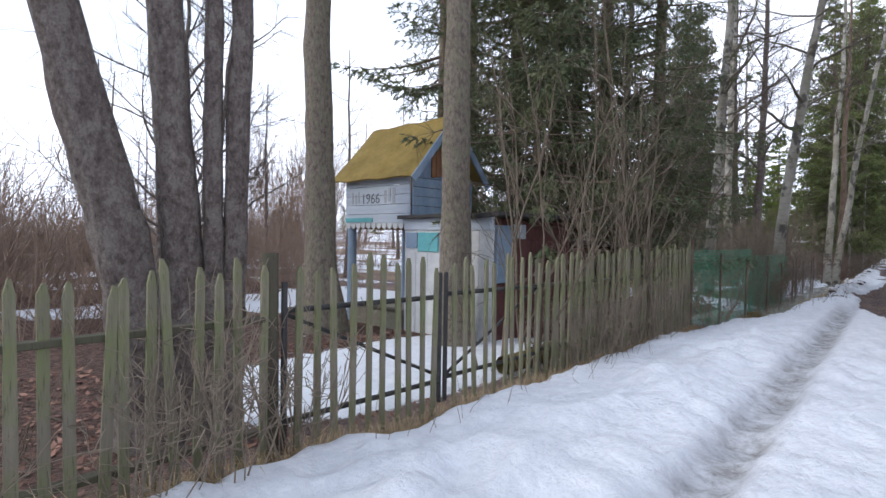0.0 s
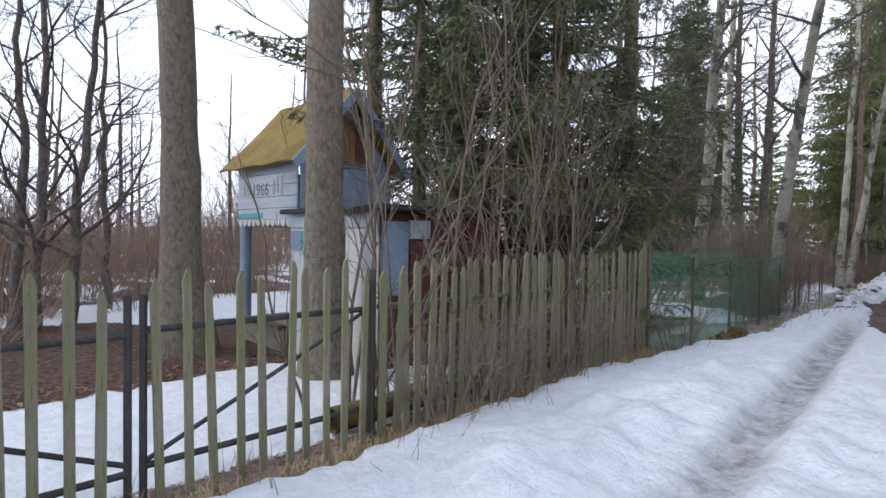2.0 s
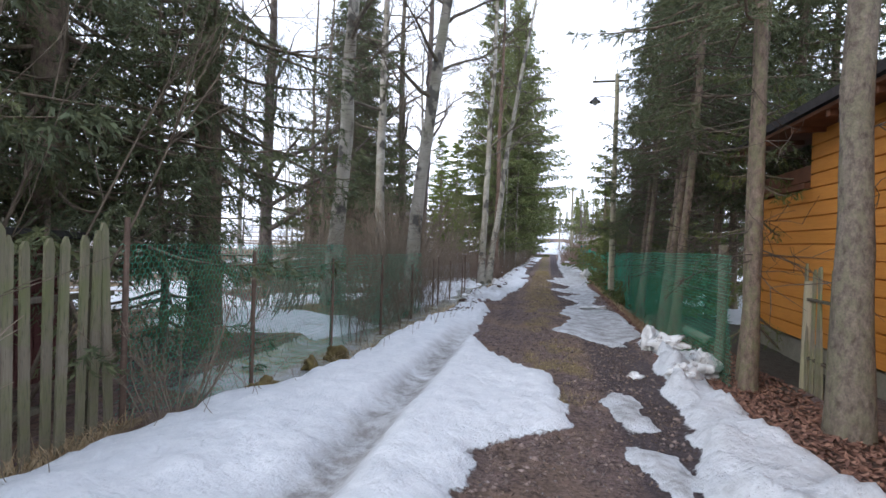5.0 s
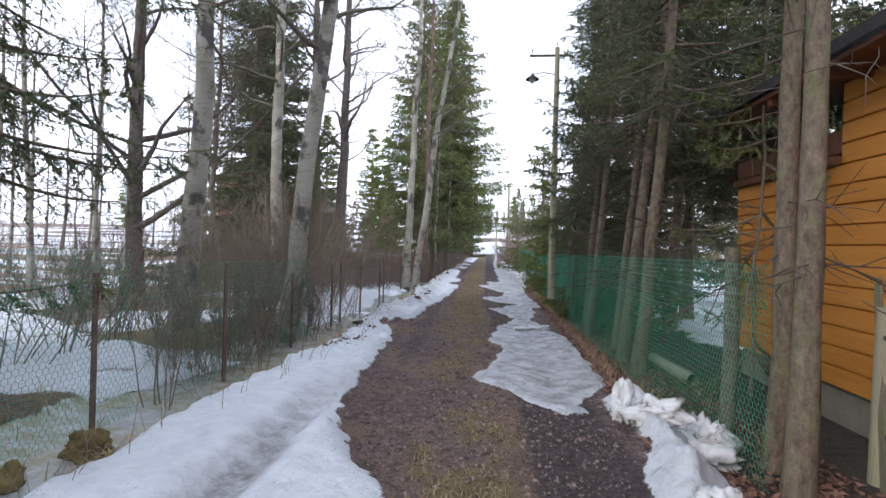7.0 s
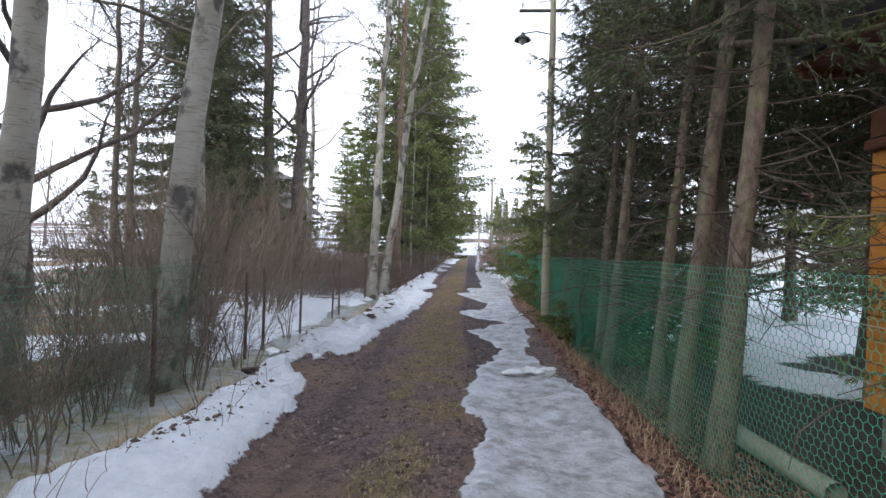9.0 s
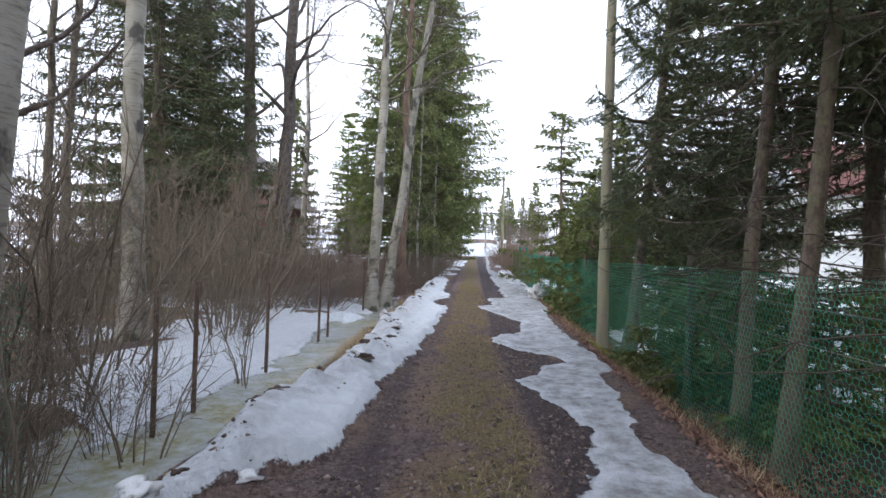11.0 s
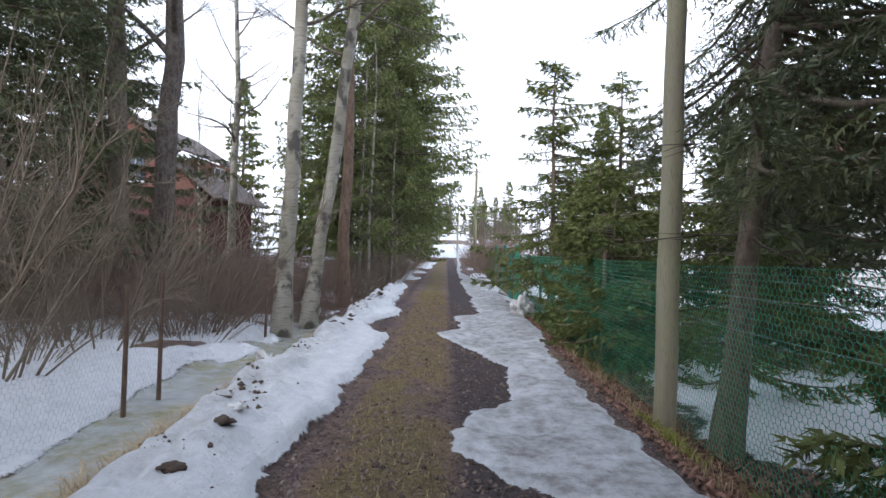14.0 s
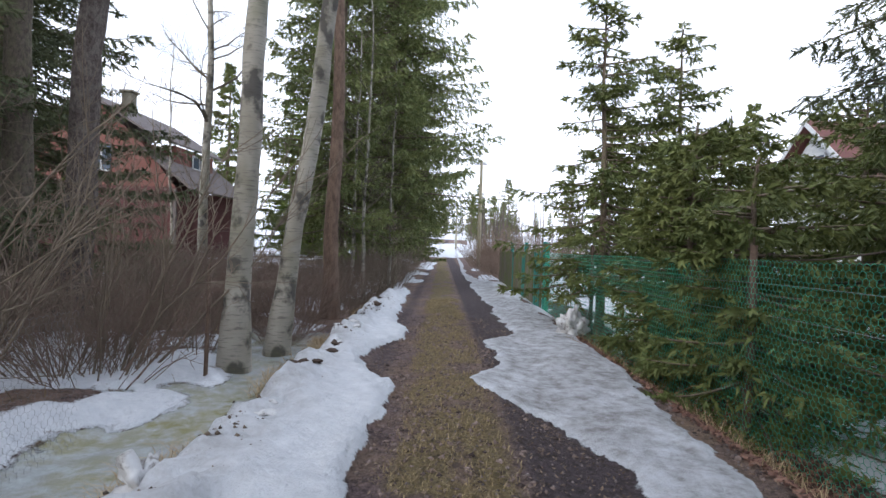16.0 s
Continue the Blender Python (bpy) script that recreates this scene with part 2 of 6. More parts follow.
def vnoise(x, y):
    """Smooth value noise in the plane, 0 to 1."""
    x, y = np.asarray(x, float), np.asarray(y, float)
    xi, yi = np.floor(x).astype(int), np.floor(y).astype(int)
    fx, fy = x - xi, y - yi
    fx, fy = fx * fx * (3 - 2 * fx), fy * fy * (3 - 2 * fy)
    g = lambda i, j: LATTICE[(xi + i) % 256, (yi + j) % 256]
    return (g(0, 0) * (1 - fx) + g(1, 0) * fx) * (1 - fy) + (g(0, 1) * (1 - fx) + g(1, 1) * fx) * fy


def fbm(x, y, octaves=4):
    total, amp, norm = 0.0, 1.0, 0.0
    for i in range(octaves):
        total = total + amp * vnoise(x * 2 ** i + 17.3 * i, y * 2 ** i + 5.1 * i)
        norm += amp
        amp *= 0.5
    return total / norm


def table(pairs):
    a = np.array(pairs)
    return lambda y: np.interp(y, a[:, 0], a[:, 1])


def root(name, at, label, category, group="", kind=""):
    ob = new(name)
    ob.empty_display_size = 0.1
    ob.location = at
    return tagged(ob, label, category, group, kind)


def mesh_np(name, verts, faces, material, shade=False):
    """A mesh from arrays of places and equal-sided faces."""
    me = bpy.data.meshes.new(name)
    verts, faces = np.asarray(verts, np.float32), np.asarray(faces, np.int32)
    k = faces.shape[1]
    me.vertices.add(len(verts))
    me.vertices.foreach_set("co", verts.ravel())
    me.loops.add(faces.size)
    me.loops.foreach_set("vertex_index", faces.ravel())
    me.polygons.add(len(faces))
    me.polygons.foreach_set("loop_start", np.arange(0, faces.size, k, dtype=np.int32))
    if shade:
        me.polygons.foreach_set("use_smooth", np.ones(len(faces), bool))
    me.update(calc_edges=True)
    if material:
        me.materials.append(material)
    return me


def hang(name, me, parent, label="", kind=""):
    ob = new(name, me)
    ob.parent = parent
    return tagged(ob, label, kind=kind)


def part(name, bm, material, parent, label=""):
    me = bpy.data.meshes.new(name)
    bm.to_mesh(me)
    bm.free()
    if material:
        me.materials.append(material)
    return hang(name, me, parent, label)


class Tubes:
    """Collects tapered round stems into one quad mesh."""

    def __init__(self):
        self.v, self.f, self.count = [], [], 0

    def add(self, pts, radii, sides=5, rough=0.0, rs=None):
        pts = np.asarray(pts, float)
        n = len(pts)
        d = np.gradient(pts, axis=0)
        d /= np.linalg.norm(d, axis=1)[:, None] + 1e-9
        ref = np.array([1.0, 0, 0]) if abs(d[0][0]) < 0.8 else np.array([0, 1.0, 0])
        a = np.cross(d, ref)
        a /= np.linalg.norm(a, axis=1)[:, None] + 1e-9
        b = np.cross(d, a)
        ang = np.arange(sides) * 2 * math.pi / sides
        rad = np.asarray(radii, float)[:, None] * np.ones(sides)
        if rough and rs is not None:
            rad = rad * (1 + rough * (rs.rand(n, sides) - 0.5) + rough * 0.8 * (rs.rand(sides) - 0.5))
        ring = pts[:, None, :] + rad[..., None] * (np.cos(ang)[None, :, None] * a[:, None, :] + np.sin(ang)[None, :, None] * b[:, None, :])
        self.v.append(ring.reshape(-1, 3))
        i = np.arange(n - 1)[:, None] * sides
        j = np.arange(sides)[None, :]
        j2 = (j + 1) % sides
        q = np.stack([i + j, i + j2, i + sides + j2, i + sides + j], -1).reshape(-1, 4) + self.count
        self.f.append(q)
        self.count += n * sides

    def mesh(self, name, material, shade=True):
        return mesh_np(name, np.concatenate(self.v), np.concatenate(self.f), material, shade)


def bm_box(bm, lo, hi, bevel=0.0):
    lo, hi = Vector(lo), Vector(hi)
    r = bmesh.ops.create_cube(bm, size=1.0, matrix=Matrix.LocRotScale((lo + hi) / 2, None, hi - lo))
    if bevel:
        edges = {e for v in r["verts"] for e in v.link_edges}
        bmesh.ops.bevel(bm, geom=list(edges), offset=bevel, segments=1, affect="EDGES")
    return r


def box_part(name, lo, hi, material, parent, bevel=0.006, label=""):
    bm = bmesh.new()
    bm_box(bm, lo, hi, bevel)
    return part(name, bm, material, parent, label)


def bar_part(name, a, b, width, depth, material, parent, label=""):
    """A straight squared bar from a to b."""
    a, b = Vector(a), Vector(b)
    bm = bmesh.new()
    bm_box(bm, (-width / 2, -depth / 2, 0), (width / 2, depth / 2, (b - a).length), min(width, depth) * 0.12)
    q = (b - a).to_track_quat("Z", "Y")
    bm.transform(Matrix.Translation(a) @ q.to_matrix().to_4x4())
    return part(name, bm, material, parent, label)


def tube_part(name, pts, radii, material, parent, sides=10, rough=0.0, seed=0, label=""):
    t = Tubes()
    t.add(pts, radii, sides, rough, np.random.RandomState(seed))
    return hang(name, t.mesh(name, material), parent, label)


# ---- the lie of the land ----
ROAD_X = table([(-10, 0.9), (0, 0.7), (8, 0.45), (14, 0.25), (22, -0.2), (30, -0.35), (60, -0.9), (170, -2.6), (400, -4)])
ROAD_Z = table([(-20, 0.05), (13, 0.05), (18, 0.0), (24, -0.1), (36, -0.12), (60, -0.02), (84, 0.35), (100, 1.1), (165, 4.8), (260, 7.5), (900, 9)])
SNOW_R = table([(-6, 2.9), (2, 2.3), (4, 1.1), (5.8, 0.35), (7.6, -0.2), (9.2, -0.2), (9.8, 0.36), (11, 0.28), (11.9, -0.5), (13.2, -0.85), (15.8, -1.0), (16.4, -1.12),
                (17, -1.5), (18, -0.95), (20, -1.0), (24.4, -0.85), (26.4, -0.87), (26.9, -1.28), (28.0, -1.25), (28.7, -0.97), (31, -1.3), (36, -1.5), (38, -2)])
SNOW_L = table([(-6, -2.7), (6, -2.62), (7.2, -2.65), (9.2, -2.3), (13.9, -1.75), (15, -1.62), (18.7, -1.8), (20, -1.58), (23.7, -1.88), (30, -2.05), (39, -2.3)])
ICE_L = table([(13.0, 0.9), (13.3, 0.6), (13.8, 0.2), (14.8, 0.5), (16, 0.37), (17.2, 0.44), (18.4, 0.73), (19, 0.65), (20, 0.3), (20.8, 0.58), (21.1, 0.98), (21.4, 0.8),
               (22.2, 0.05), (23.1, 0.12), (23.5, 0.54), (24.7, 0.62), (26.6, -0.17), (27.2, 0.18), (28.7, 0.07), (29.5, 0.58), (36, 0.4), (45, 0.2)])
ICE_R = table([(13, 1.0), (14.2, 1.5), (16.5, 1.42), (18.4, 1.02), (20.2, 1.12), (21, 1.4), (22.2, 1.3), (24, 1.2), (27.2, 1.41), (30, 1.46), (40, 1.0), (45, 0.4)])

BANK_L = table([(5, 1.15), (8.9, 1.08), (9.4, 1.03), (10.4, 1.15), (11.3, 1.22), (12.4, 1.4), (13.2, 1.3), (14, 1.45)])
BANK_R = table([(5, 1.9), (8.9, 1.9), (9.9, 1.85), (10.5, 1.72), (11.2, 1.85), (11.8, 1.62), (12.5, 1.9), (13.4, 1.8), (14, 1.5)])


def band(v, lo, hi, soft=0.12):
    """1 inside lo..hi, 0.5 on its edges, falling off over soft."""
    return np.clip(0.5 + np.minimum(v - lo, hi - v) / (2 * soft), 0, 1)


def blob(x, y, cx, cy, rx, ry, soft=0.35):
    r = np.sqrt(((x - cx) / rx) ** 2 + ((y - cy) / ry) ** 2)
    return np.clip(0.5 + (1 - r) / (2 * soft), 0, 1)


def land(x, y):
    """Height and the covers of the ground at plan places."""
    x, y = np.asarray(x, float), np.asarray(y, float)
    z = ROAD_Z(y) + 0.0 * x
    u = x - ROAD_X(y)
    near = smooth(170, 60, y)
    wob = fbm(x * 0.7, y * 0.7, 4)
    fine = fbm(x * 5, y * 5, 3)
    # crown, wheel tracks and fall towards the fences
    z = z + 0.035 * np.exp(-(u / 0.4) ** 2) * smooth(10, 14, y) - 0.03 * np.exp(-((u - 0.75) / 0.3) ** 2) - 0.02 * np.exp(-((u + 0.7) / 0.3) ** 2) * smooth(10, 14, y)
    z = z - 0.30 * smooth(1.35, 2.0, x) * smooth(8, 14, y) * near - 0.12 * smooth(1.6, 2.6, x) * smooth(14, 8, y)
    ditch = smooth(-1.75, -2.35, x) * smooth(9.5, 13, y) * smooth(48, 36, y)
    z = z - 0.34 * ditch
    bank = smooth(-3.1, -3.7, x) * smooth(10, 13, y) * near
    z = z + 0.16 * bank * (0.5 + wob)
    z = z - 0.16 * smooth(-1.9, -3.1, x) * smooth(13, 8, y) * smooth(-2, 7, y) - 0.1 * smooth(-2.6, -4, x) * smooth(13, 10, y)
    z = z + 0.10 * (wob - 0.5) * smooth(1.3, 3, np.abs(x)) + 0.016 * (fine - 0.5)
    z = z + near * 0.4 * (fbm(x * 0.06, y * 0.06, 2) - 0.5) * smooth(8, 40, np.abs(x))
    # left snow: thick bank with an old wheel rut
    n = 0.26 * (fbm(x * 2.2, y * 1.6, 4) - 0.5) + 0.16 * (fbm(x * 8, y * 6, 3) - 0.5)
    left = band(x + n, SNOW_L(y), SNOW_R(y), 0.10)
    left = left * smooth(42, 37, y)
    rut = np.exp(-((x + 0.9 + 0.02 * (y - 8)) / 0.17) ** 4) * smooth(14.5, 12, y)
    lip = np.exp(-((x + 0.9 + 0.02 * (y - 8) - 0.32) / 0.16) ** 2) * smooth(14, 12, y)
    berm = np.exp(-((x - SNOW_L(y) - 0.25) / 0.28) ** 2) * smooth(12, 18, y)
    tread = np.sin(y * 34) * np.exp(-((x + 0.9 + 0.02 * (y - 8) + 0.36) / 0.2) ** 2)
    lump = 0.11 * (fbm(x * 2.4 + 9, y * 2.4, 4) - 0.4)
    body = smooth(0.35, 0.9, left)
    ridge = np.exp(-((x + 1.6 + 0.1 * np.sin(y * 0.8)) / 0.3) ** 2) * smooth(11, 7, y)
    z = z + body * ridge * (0.05 + 0.26 * (fbm(x * 3.4 + 2, y * 3.0, 4) - 0.42))
    z = z + body * (0.09 + lump * (0.5 + smooth(12, 6, y)) - 0.1 * rut + 0.035 * lip + 0.006 * tread * smooth(13, 10, y))
    z = z + berm * left * (0.06 + 0.3 * (fbm(x * 4.5, y * 3.2, 4) - 0.45))
    z = z + 0.05 * body * (fbm(x * 8, y * 8, 2) - 0.5)
    z = z + 0.22 * berm * np.clip(fbm(x * 6 + 3, y * 5, 3) - 0.55, 0, 1) * smooth(14, 18, y)
    # icy remains on the right wheel track
    m = 0.3 * (fbm(x * 2.6 + 40, y * 2.0, 4) - 0.5) + 0.16 * (fbm(x * 8 + 7, y * 6, 3) - 0.5)
    right = band(x + m, ICE_L(y), ICE_R(y), 0.10) * smooth(12.9, 13.2, y)
    bank_r = band(x + m, BANK_L(y), BANK_R(y), 0.12) * smooth(13.75, 13.4, y) * smooth(4.6, 5.4, y)
    early = np.maximum.reduce([bank_r, blob(x + 1.6 * m, y, 0.74, 10.35, 0.15, 0.5), blob(x + 1.6 * m, y, 0.86, 9.1, 0.13, 0.5)])
    right = np.maximum(right, early)
    z = z + smooth(0.4, 0.9, right) * (0.035 + 0.05 * (fbm(x * 3, y * 3, 3) - 0.5)) + smooth(0.5, 1, bank_r) * (0.03 + 0.42 * np.clip(fbm(x * 3.3 + 3, y * 2.6, 4) - 0.4, 0, 1))
    # yards and fields
    field = fbm(x * 0.35 + 30, y * 0.35, 4)
    yard = band(x, -60, -3.25, 0.3)
    spots = np.clip(0.5 + (field - 0.5) * 5, 0, 1)
    yardsnow = np.maximum(blob(x + 2.5 * n, y, -4.5, 4.4, 1.5, 2.7, 0.25), spots * smooth(-5, -8, x) * (0.55 + 0.45 * smooth(1, 5, y))) * yard * smooth(10.5, 9.5, y)
    shore = band(x + 0.9 * (fbm(x * 0.8 + 3, y * 0.7, 3) - 0.5) + n, -60, -3.0, 0.2)
    bank_snow = shore * smooth(10, 12, y) * np.maximum(smooth(12, 14.5, y), smooth(-6.5, -8, x)) * np.clip(0.5 + (fbm(x * 0.55, y * 0.55 + 8, 4) - 0.48 - 0.07 * smooth(26, 30, y) * smooth(-3.6, -4.6, x)) * 5, 0, 1)
    rf = band(x + 1.5 * (wob - 0.5), 4.1 - 1.6 * smooth(19.5, 22.5, y), 400, 0.5) * smooth(17.2, 18.6, y) * np.clip(0.95 + (field - 0.42) * 4, 0, 1)
    crossing = band(y + 6 * (wob - 0.5), 72, 112, 5) * smooth(9, 4, np.abs(u)) + band(y, 128, 400, 5) * smooth(9, 4, np.abs(u))
    far = smooth(45, 60, y) * np.clip(0.5 + (field - 0.47) * 4, 0, 1) * smooth(3, 6, np.abs(u))
    mid = band(x + m, 0.75, 2.2, 0.2) * band(y, 31, 52, 2) * np.clip(0.5 + (wob - 0.38) * 4, 0, 1)
    midl = band(x + m, -2.3, -1.25, 0.2) * band(y, 38, 62, 2) * np.clip(0.5 + (wob - 0.42) * 4, 0, 1)
    snow = np.maximum.reduce([left, right, yardsnow, bank_snow, rf, np.clip(crossing, 0, 1), far, mid, midl])
    z = z + 0.05 * smooth(0.4, 0.9, np.maximum.reduce([yardsnow, bank_snow, rf, mid])) * (0.6 + wob)
    ice = band(x + n + 0.35 * (fbm(x * 0.9, y * 0.8 + 4, 3) - 0.5), -3.5, -2.18, 0.12) * band(y, 10.5, 31, 1.0) * smooth(0.9, 0.2, bank_snow)
    basin = smooth(0.0, 0.5, band(x + n, -3.2, -2.12, 0.42) * band(y, 10.5, 31, 1.0)) * (1 - smooth(0.5, 0.9, bank_snow))
    z = z * (1 - basin) + basin * np.minimum(z, ROAD_Z(y) - 0.31)
    straw = np.exp(-((x - SNOW_L(y) + 0.22) / 0.24) ** 2) * smooth(11, 13, y) * smooth(50, 36, y) * np.clip(3.4 * fbm(x * 1.5 + 6, y * 1.2, 3) - 1.05, 0, 1.3) + 0.95 * yard * smooth(10, 13, y) * fbm(x, y, 3) + 0.9 * np.exp(-((x + 2.76) / 0.16) ** 2) * smooth(9.8, 9.2, y)
    grass = np.exp(-((u + 0.12) / 0.36) ** 4) * smooth(8.5, 12, y) * np.clip(3.4 * fbm(x * 3.6, y * 2.4, 4) - 1.25 + 0.55 * smooth(14, 22, y), 0, 1.1)
    litter = smooth(1.25, 1.6, x) * smooth(3.2, 2.3, x) * smooth(7, 9, y) * smooth(45, 30, y) + yard * 0.6 * smooth(12, 9, y)
    humus = smooth(2.0, 2.5, x) * smooth(12, 13, y) * smooth(60, 40, y)
    sand = np.maximum.reduce([blob(x, y, -0.38, 19.3, 0.3, 0.5), blob(x, y, -0.3, 20.6, 0.26, 0.45), blob(x, y, -0.3, 17.4, 0.3, 0.7), blob(x, y, -0.55, 21.8, 0.2, 0.4)])
    track = np.exp(-((u - 0.62) / 0.36) ** 4) * smooth(5, 8, y) + 0.6 * np.exp(-((u + 0.8) / 0.2) ** 2) * smooth(12, 16, y)
    dirt = np.clip((right - 0.6 * bank_r) + berm * smooth(14, 18, y) * 0.45 + 0.95 * rut + 0.06 * left + 0.12 * left * smooth(13, 20, y), 0, 1)
    return dict(z=z, snow=snow, ice=ice * (snow < 0.6), straw=straw, grass=grass, litter=litter, humus=humus, dirt=dirt, sand=sand, track=track)


def gz(x, y):
    return float(land(np.array([x]), np.array([y]))["z"][0])


def graded(a, b, step, lo, hi, grow=1.16):
    mid = list(np.arange(a, b + step / 2, step))
    s, v, left = step, a, []
    while v > lo:
        s *= grow
        v -= s
        left.append(v)
    s, v, right = step, mid[-1], []
    while v < hi:
        s *= grow
        v += s
        right.append(v)
    return np.array(left[::-1] + mid + right)


def build_ground():
    xs, ys = graded(-3.6, 2.7, 0.055, -900, 900), graded(-1.0, 31, 0.07, -300, 1500, 1.09)
    X, Y = np.meshgrid(xs, ys)
    d = land(X, Y)
    nx, ny = len(xs), len(ys)
    v = np.stack([X, Y, d["z"]], -1).reshape(-1, 3)
    i = (np.arange(ny - 1)[:, None] * nx + np.arange(nx - 1)[None, :]).ravel()
    me = mesh_np("ground", v, np.stack([i, i + 1, i + nx + 1, i + nx], -1), M_GROUND, True)
    for key in ("snow", "ice", "straw", "grass", "litter", "humus", "dirt", "sand", "track"):
        a = me.attributes.new(key, "FLOAT", "POINT")
        a.data.foreach_set("value", np.asarray(d[key], np.float32).ravel())
    return tagged(new("ground", me), "muddy lane with half-melted snow, ice and leaf litter", "ground", kind="structure")


build_ground()


# ---- trees ----
def bent(p0, d, length, n, rs, wander=0.1, lift=0.0):
    """A wandering line of n + 1 points that starts along d."""
    pts, d = [np.array(p0, float)], np.array(d, float)
    d /= np.linalg.norm(d)
    for i in range(n):
        d = d + rs.normal(0, wander, 3) + np.array([0, 0, lift])
        d /= np.linalg.norm(d)
        pts.append(pts[-1] + d * length / n)
    return np.array(pts)


def bare_limbs(trunk_pts, trunk_r, rs, start, count, reach, twigs, thick, droop=0.0, spread=0.9):
    """Leafless limbs and twigs along a trunk, as two meshes' worth of tubes."""
    limbs, fine = Tubes(), Tubes()
    n = len(trunk_pts) - 1
    for k in range(count):
        s = start + (0.98 - start) * (k + rs.rand()) / count
        i = min(int(s * n), n - 1)
        f = s * n - i
        p = trunk_pts[i] * (1 - f) + trunk_pts[i + 1] * f
        r = (trunk_r[i] * (1 - f) + trunk_r[i + 1] * f) * rs.uniform(0.3, 0.55) * thick
        az = rs.rand() * 6.283
        up = rs.uniform(0.25, 0.95) - droop
        L = reach * (1.15 - s) * rs.uniform(0.6, 1.2) + 0.3
        b = bent(p, (math.cos(az) * spread, math.sin(az) * spread, up), L, 6, rs, 0.16, 0.04 - droop * 0.08)
        limbs.add(b, np.linspace(max(r, 0.008), 0.006, 7), 5)
        for j in range(int(twigs * L)):
            q = rs.uniform(0.2, 1.0) * 6
            m = min(int(q), 5)
            g = q - m
            p2 = b[m] * (1 - g) + b[m + 1] * g
            d2 = b[m + 1] - b[m]
            d2 = d2 / (np.linalg.norm(d2) + 1e-9) + rs.normal(0, 0.6, 3) + np.array([0, 0, 0.15 - droop])
            l2 = L * rs.uniform(0.18, 0.42)
            t1 = bent(p2, d2, l2, 3, rs, 0.2, 0.02 - droop * 0.12)
            fine.add(t1, np.linspace(0.007, 0.003, 4), 3)
            for _ in range(3):
                e = rs.randint(1, 4)
                fine.add(bent(t1[e], d2 + rs.normal(0, 0.7, 3), l2 * 0.45, 2, rs, 0.2, -droop * 0.1), [0.004, 0.0032, 0.0022], 3)
    return limbs, fine


def limb_parts(limbs, material, top):
    """Each limb as a part of its own."""
    base = 0
    for v, f in zip(limbs.v, limbs.f):
        hang("limb", mesh_np("limb", v, f - base, material, True), top)
        base += len(v)


def trunk_line(height, lean, rs, n=12, wander=0.03):
    h = np.linspace(0, 1, n + 1) * height
    sway = np.cumsum(rs.normal(0, wander, (n + 1, 2)), axis=0)
    sway -= sway[0]
    return np.stack([h * lean[0] + sway[:, 0], h * lean[1] + sway[:, 1], h], -1)


def flare(r0, r1, n, foot=0.45):
    s = np.linspace(0, 1, n + 1)
    return (r0 + (r1 - r0) * s) * (1 + foot * np.exp(-s * 34))


def bare_tree(name, at, height, r, material, label, seed, lean=(0, 0), start=0.35, count=22, reach=3.0, twigs=5, thick=1.0, droop=0.0, category="tree", group="", twig_mat=None, split=True):
    rs = np.random.RandomState(seed)
    x, y = at
    top = root(name, (x, y, gz(x, y) - 0.08), label, category, group)
    pts = trunk_line(height, lean, rs, 16, 0.035)
    rad = flare(r, r * 0.22, 16)
    t = Tubes()
    rings = 49 if split else 13
    fp, fr = np.linspace(0, 16, rings), np.arange(17)
    pp = np.stack([np.interp(fp, fr, pts[:, i]) for i in range(3)], -1)
    t.add(pp, np.interp(fp, fr, rad) * (1 + 0.08 * (rs.rand(rings) - 0.5)), 14 if split else 7, 0.10, rs)
    hang("trunk", t.mesh("trunk", material), top)
    limbs, fine = bare_limbs(pts, rad, rs, start, count, reach, twigs, thick, droop)
    limb_mat = material if material is not M_BIRCH else M_GREY_BARK
    if split:
        limb_parts(limbs, limb_mat, top)
    else:
        hang("limb_work", limbs.mesh("limb_work", limb_mat), top, kind="stuff")
    hang("twig_work", fine.mesh("twig_work", twig_mat or M_TWIG), top, "fine leafless twigs", "stuff")
    return top


def needle_sprays(base, dirs, lengths, rs, per=9, nl=0.075, nw=0.013):
    """Triangles: needles set all round the twigs that start at base."""
    n = len(base)
    dirs = dirs / (np.linalg.norm(dirs, axis=1)[:, None] + 1e-9)
    s = (np.arange(per) + 0.5) / per
    P = base[:, None, :] + dirs[:, None, :] * (lengths[:, None] * s[None, :])[..., None]
    P = P.reshape(-1, 3)
    D = np.repeat(dirs, per, axis=0)
    out = []
    for side in (0, 1):
        rv = rs.normal(0, 1, P.shape)
        rv -= (rv * D).sum(1)[:, None] * D
        rv /= np.linalg.norm(rv, axis=1)[:, None] + 1e-9
        tip = P + (D * 0.85 + rv * 0.75) * (nl * rs.uniform(0.7, 1.3, len(P)))[:, None]
        w = np.cross(D, rv) * nw
        out.append(np.stack([P - w, P + w, tip], 1))
    # the twig itself, as a slim blade
    w = np.cross(dirs, rs.normal(0, 1, dirs.shape))
    w /= np.linalg.norm(w, axis=1)[:, None] + 1e-9
    out.append(np.stack([base - w * nw * 0.4, base + w * nw * 0.4, base + dirs * lengths[:, None]], 1))
    v = np.concatenate(out).reshape(-1, 3)
    return v


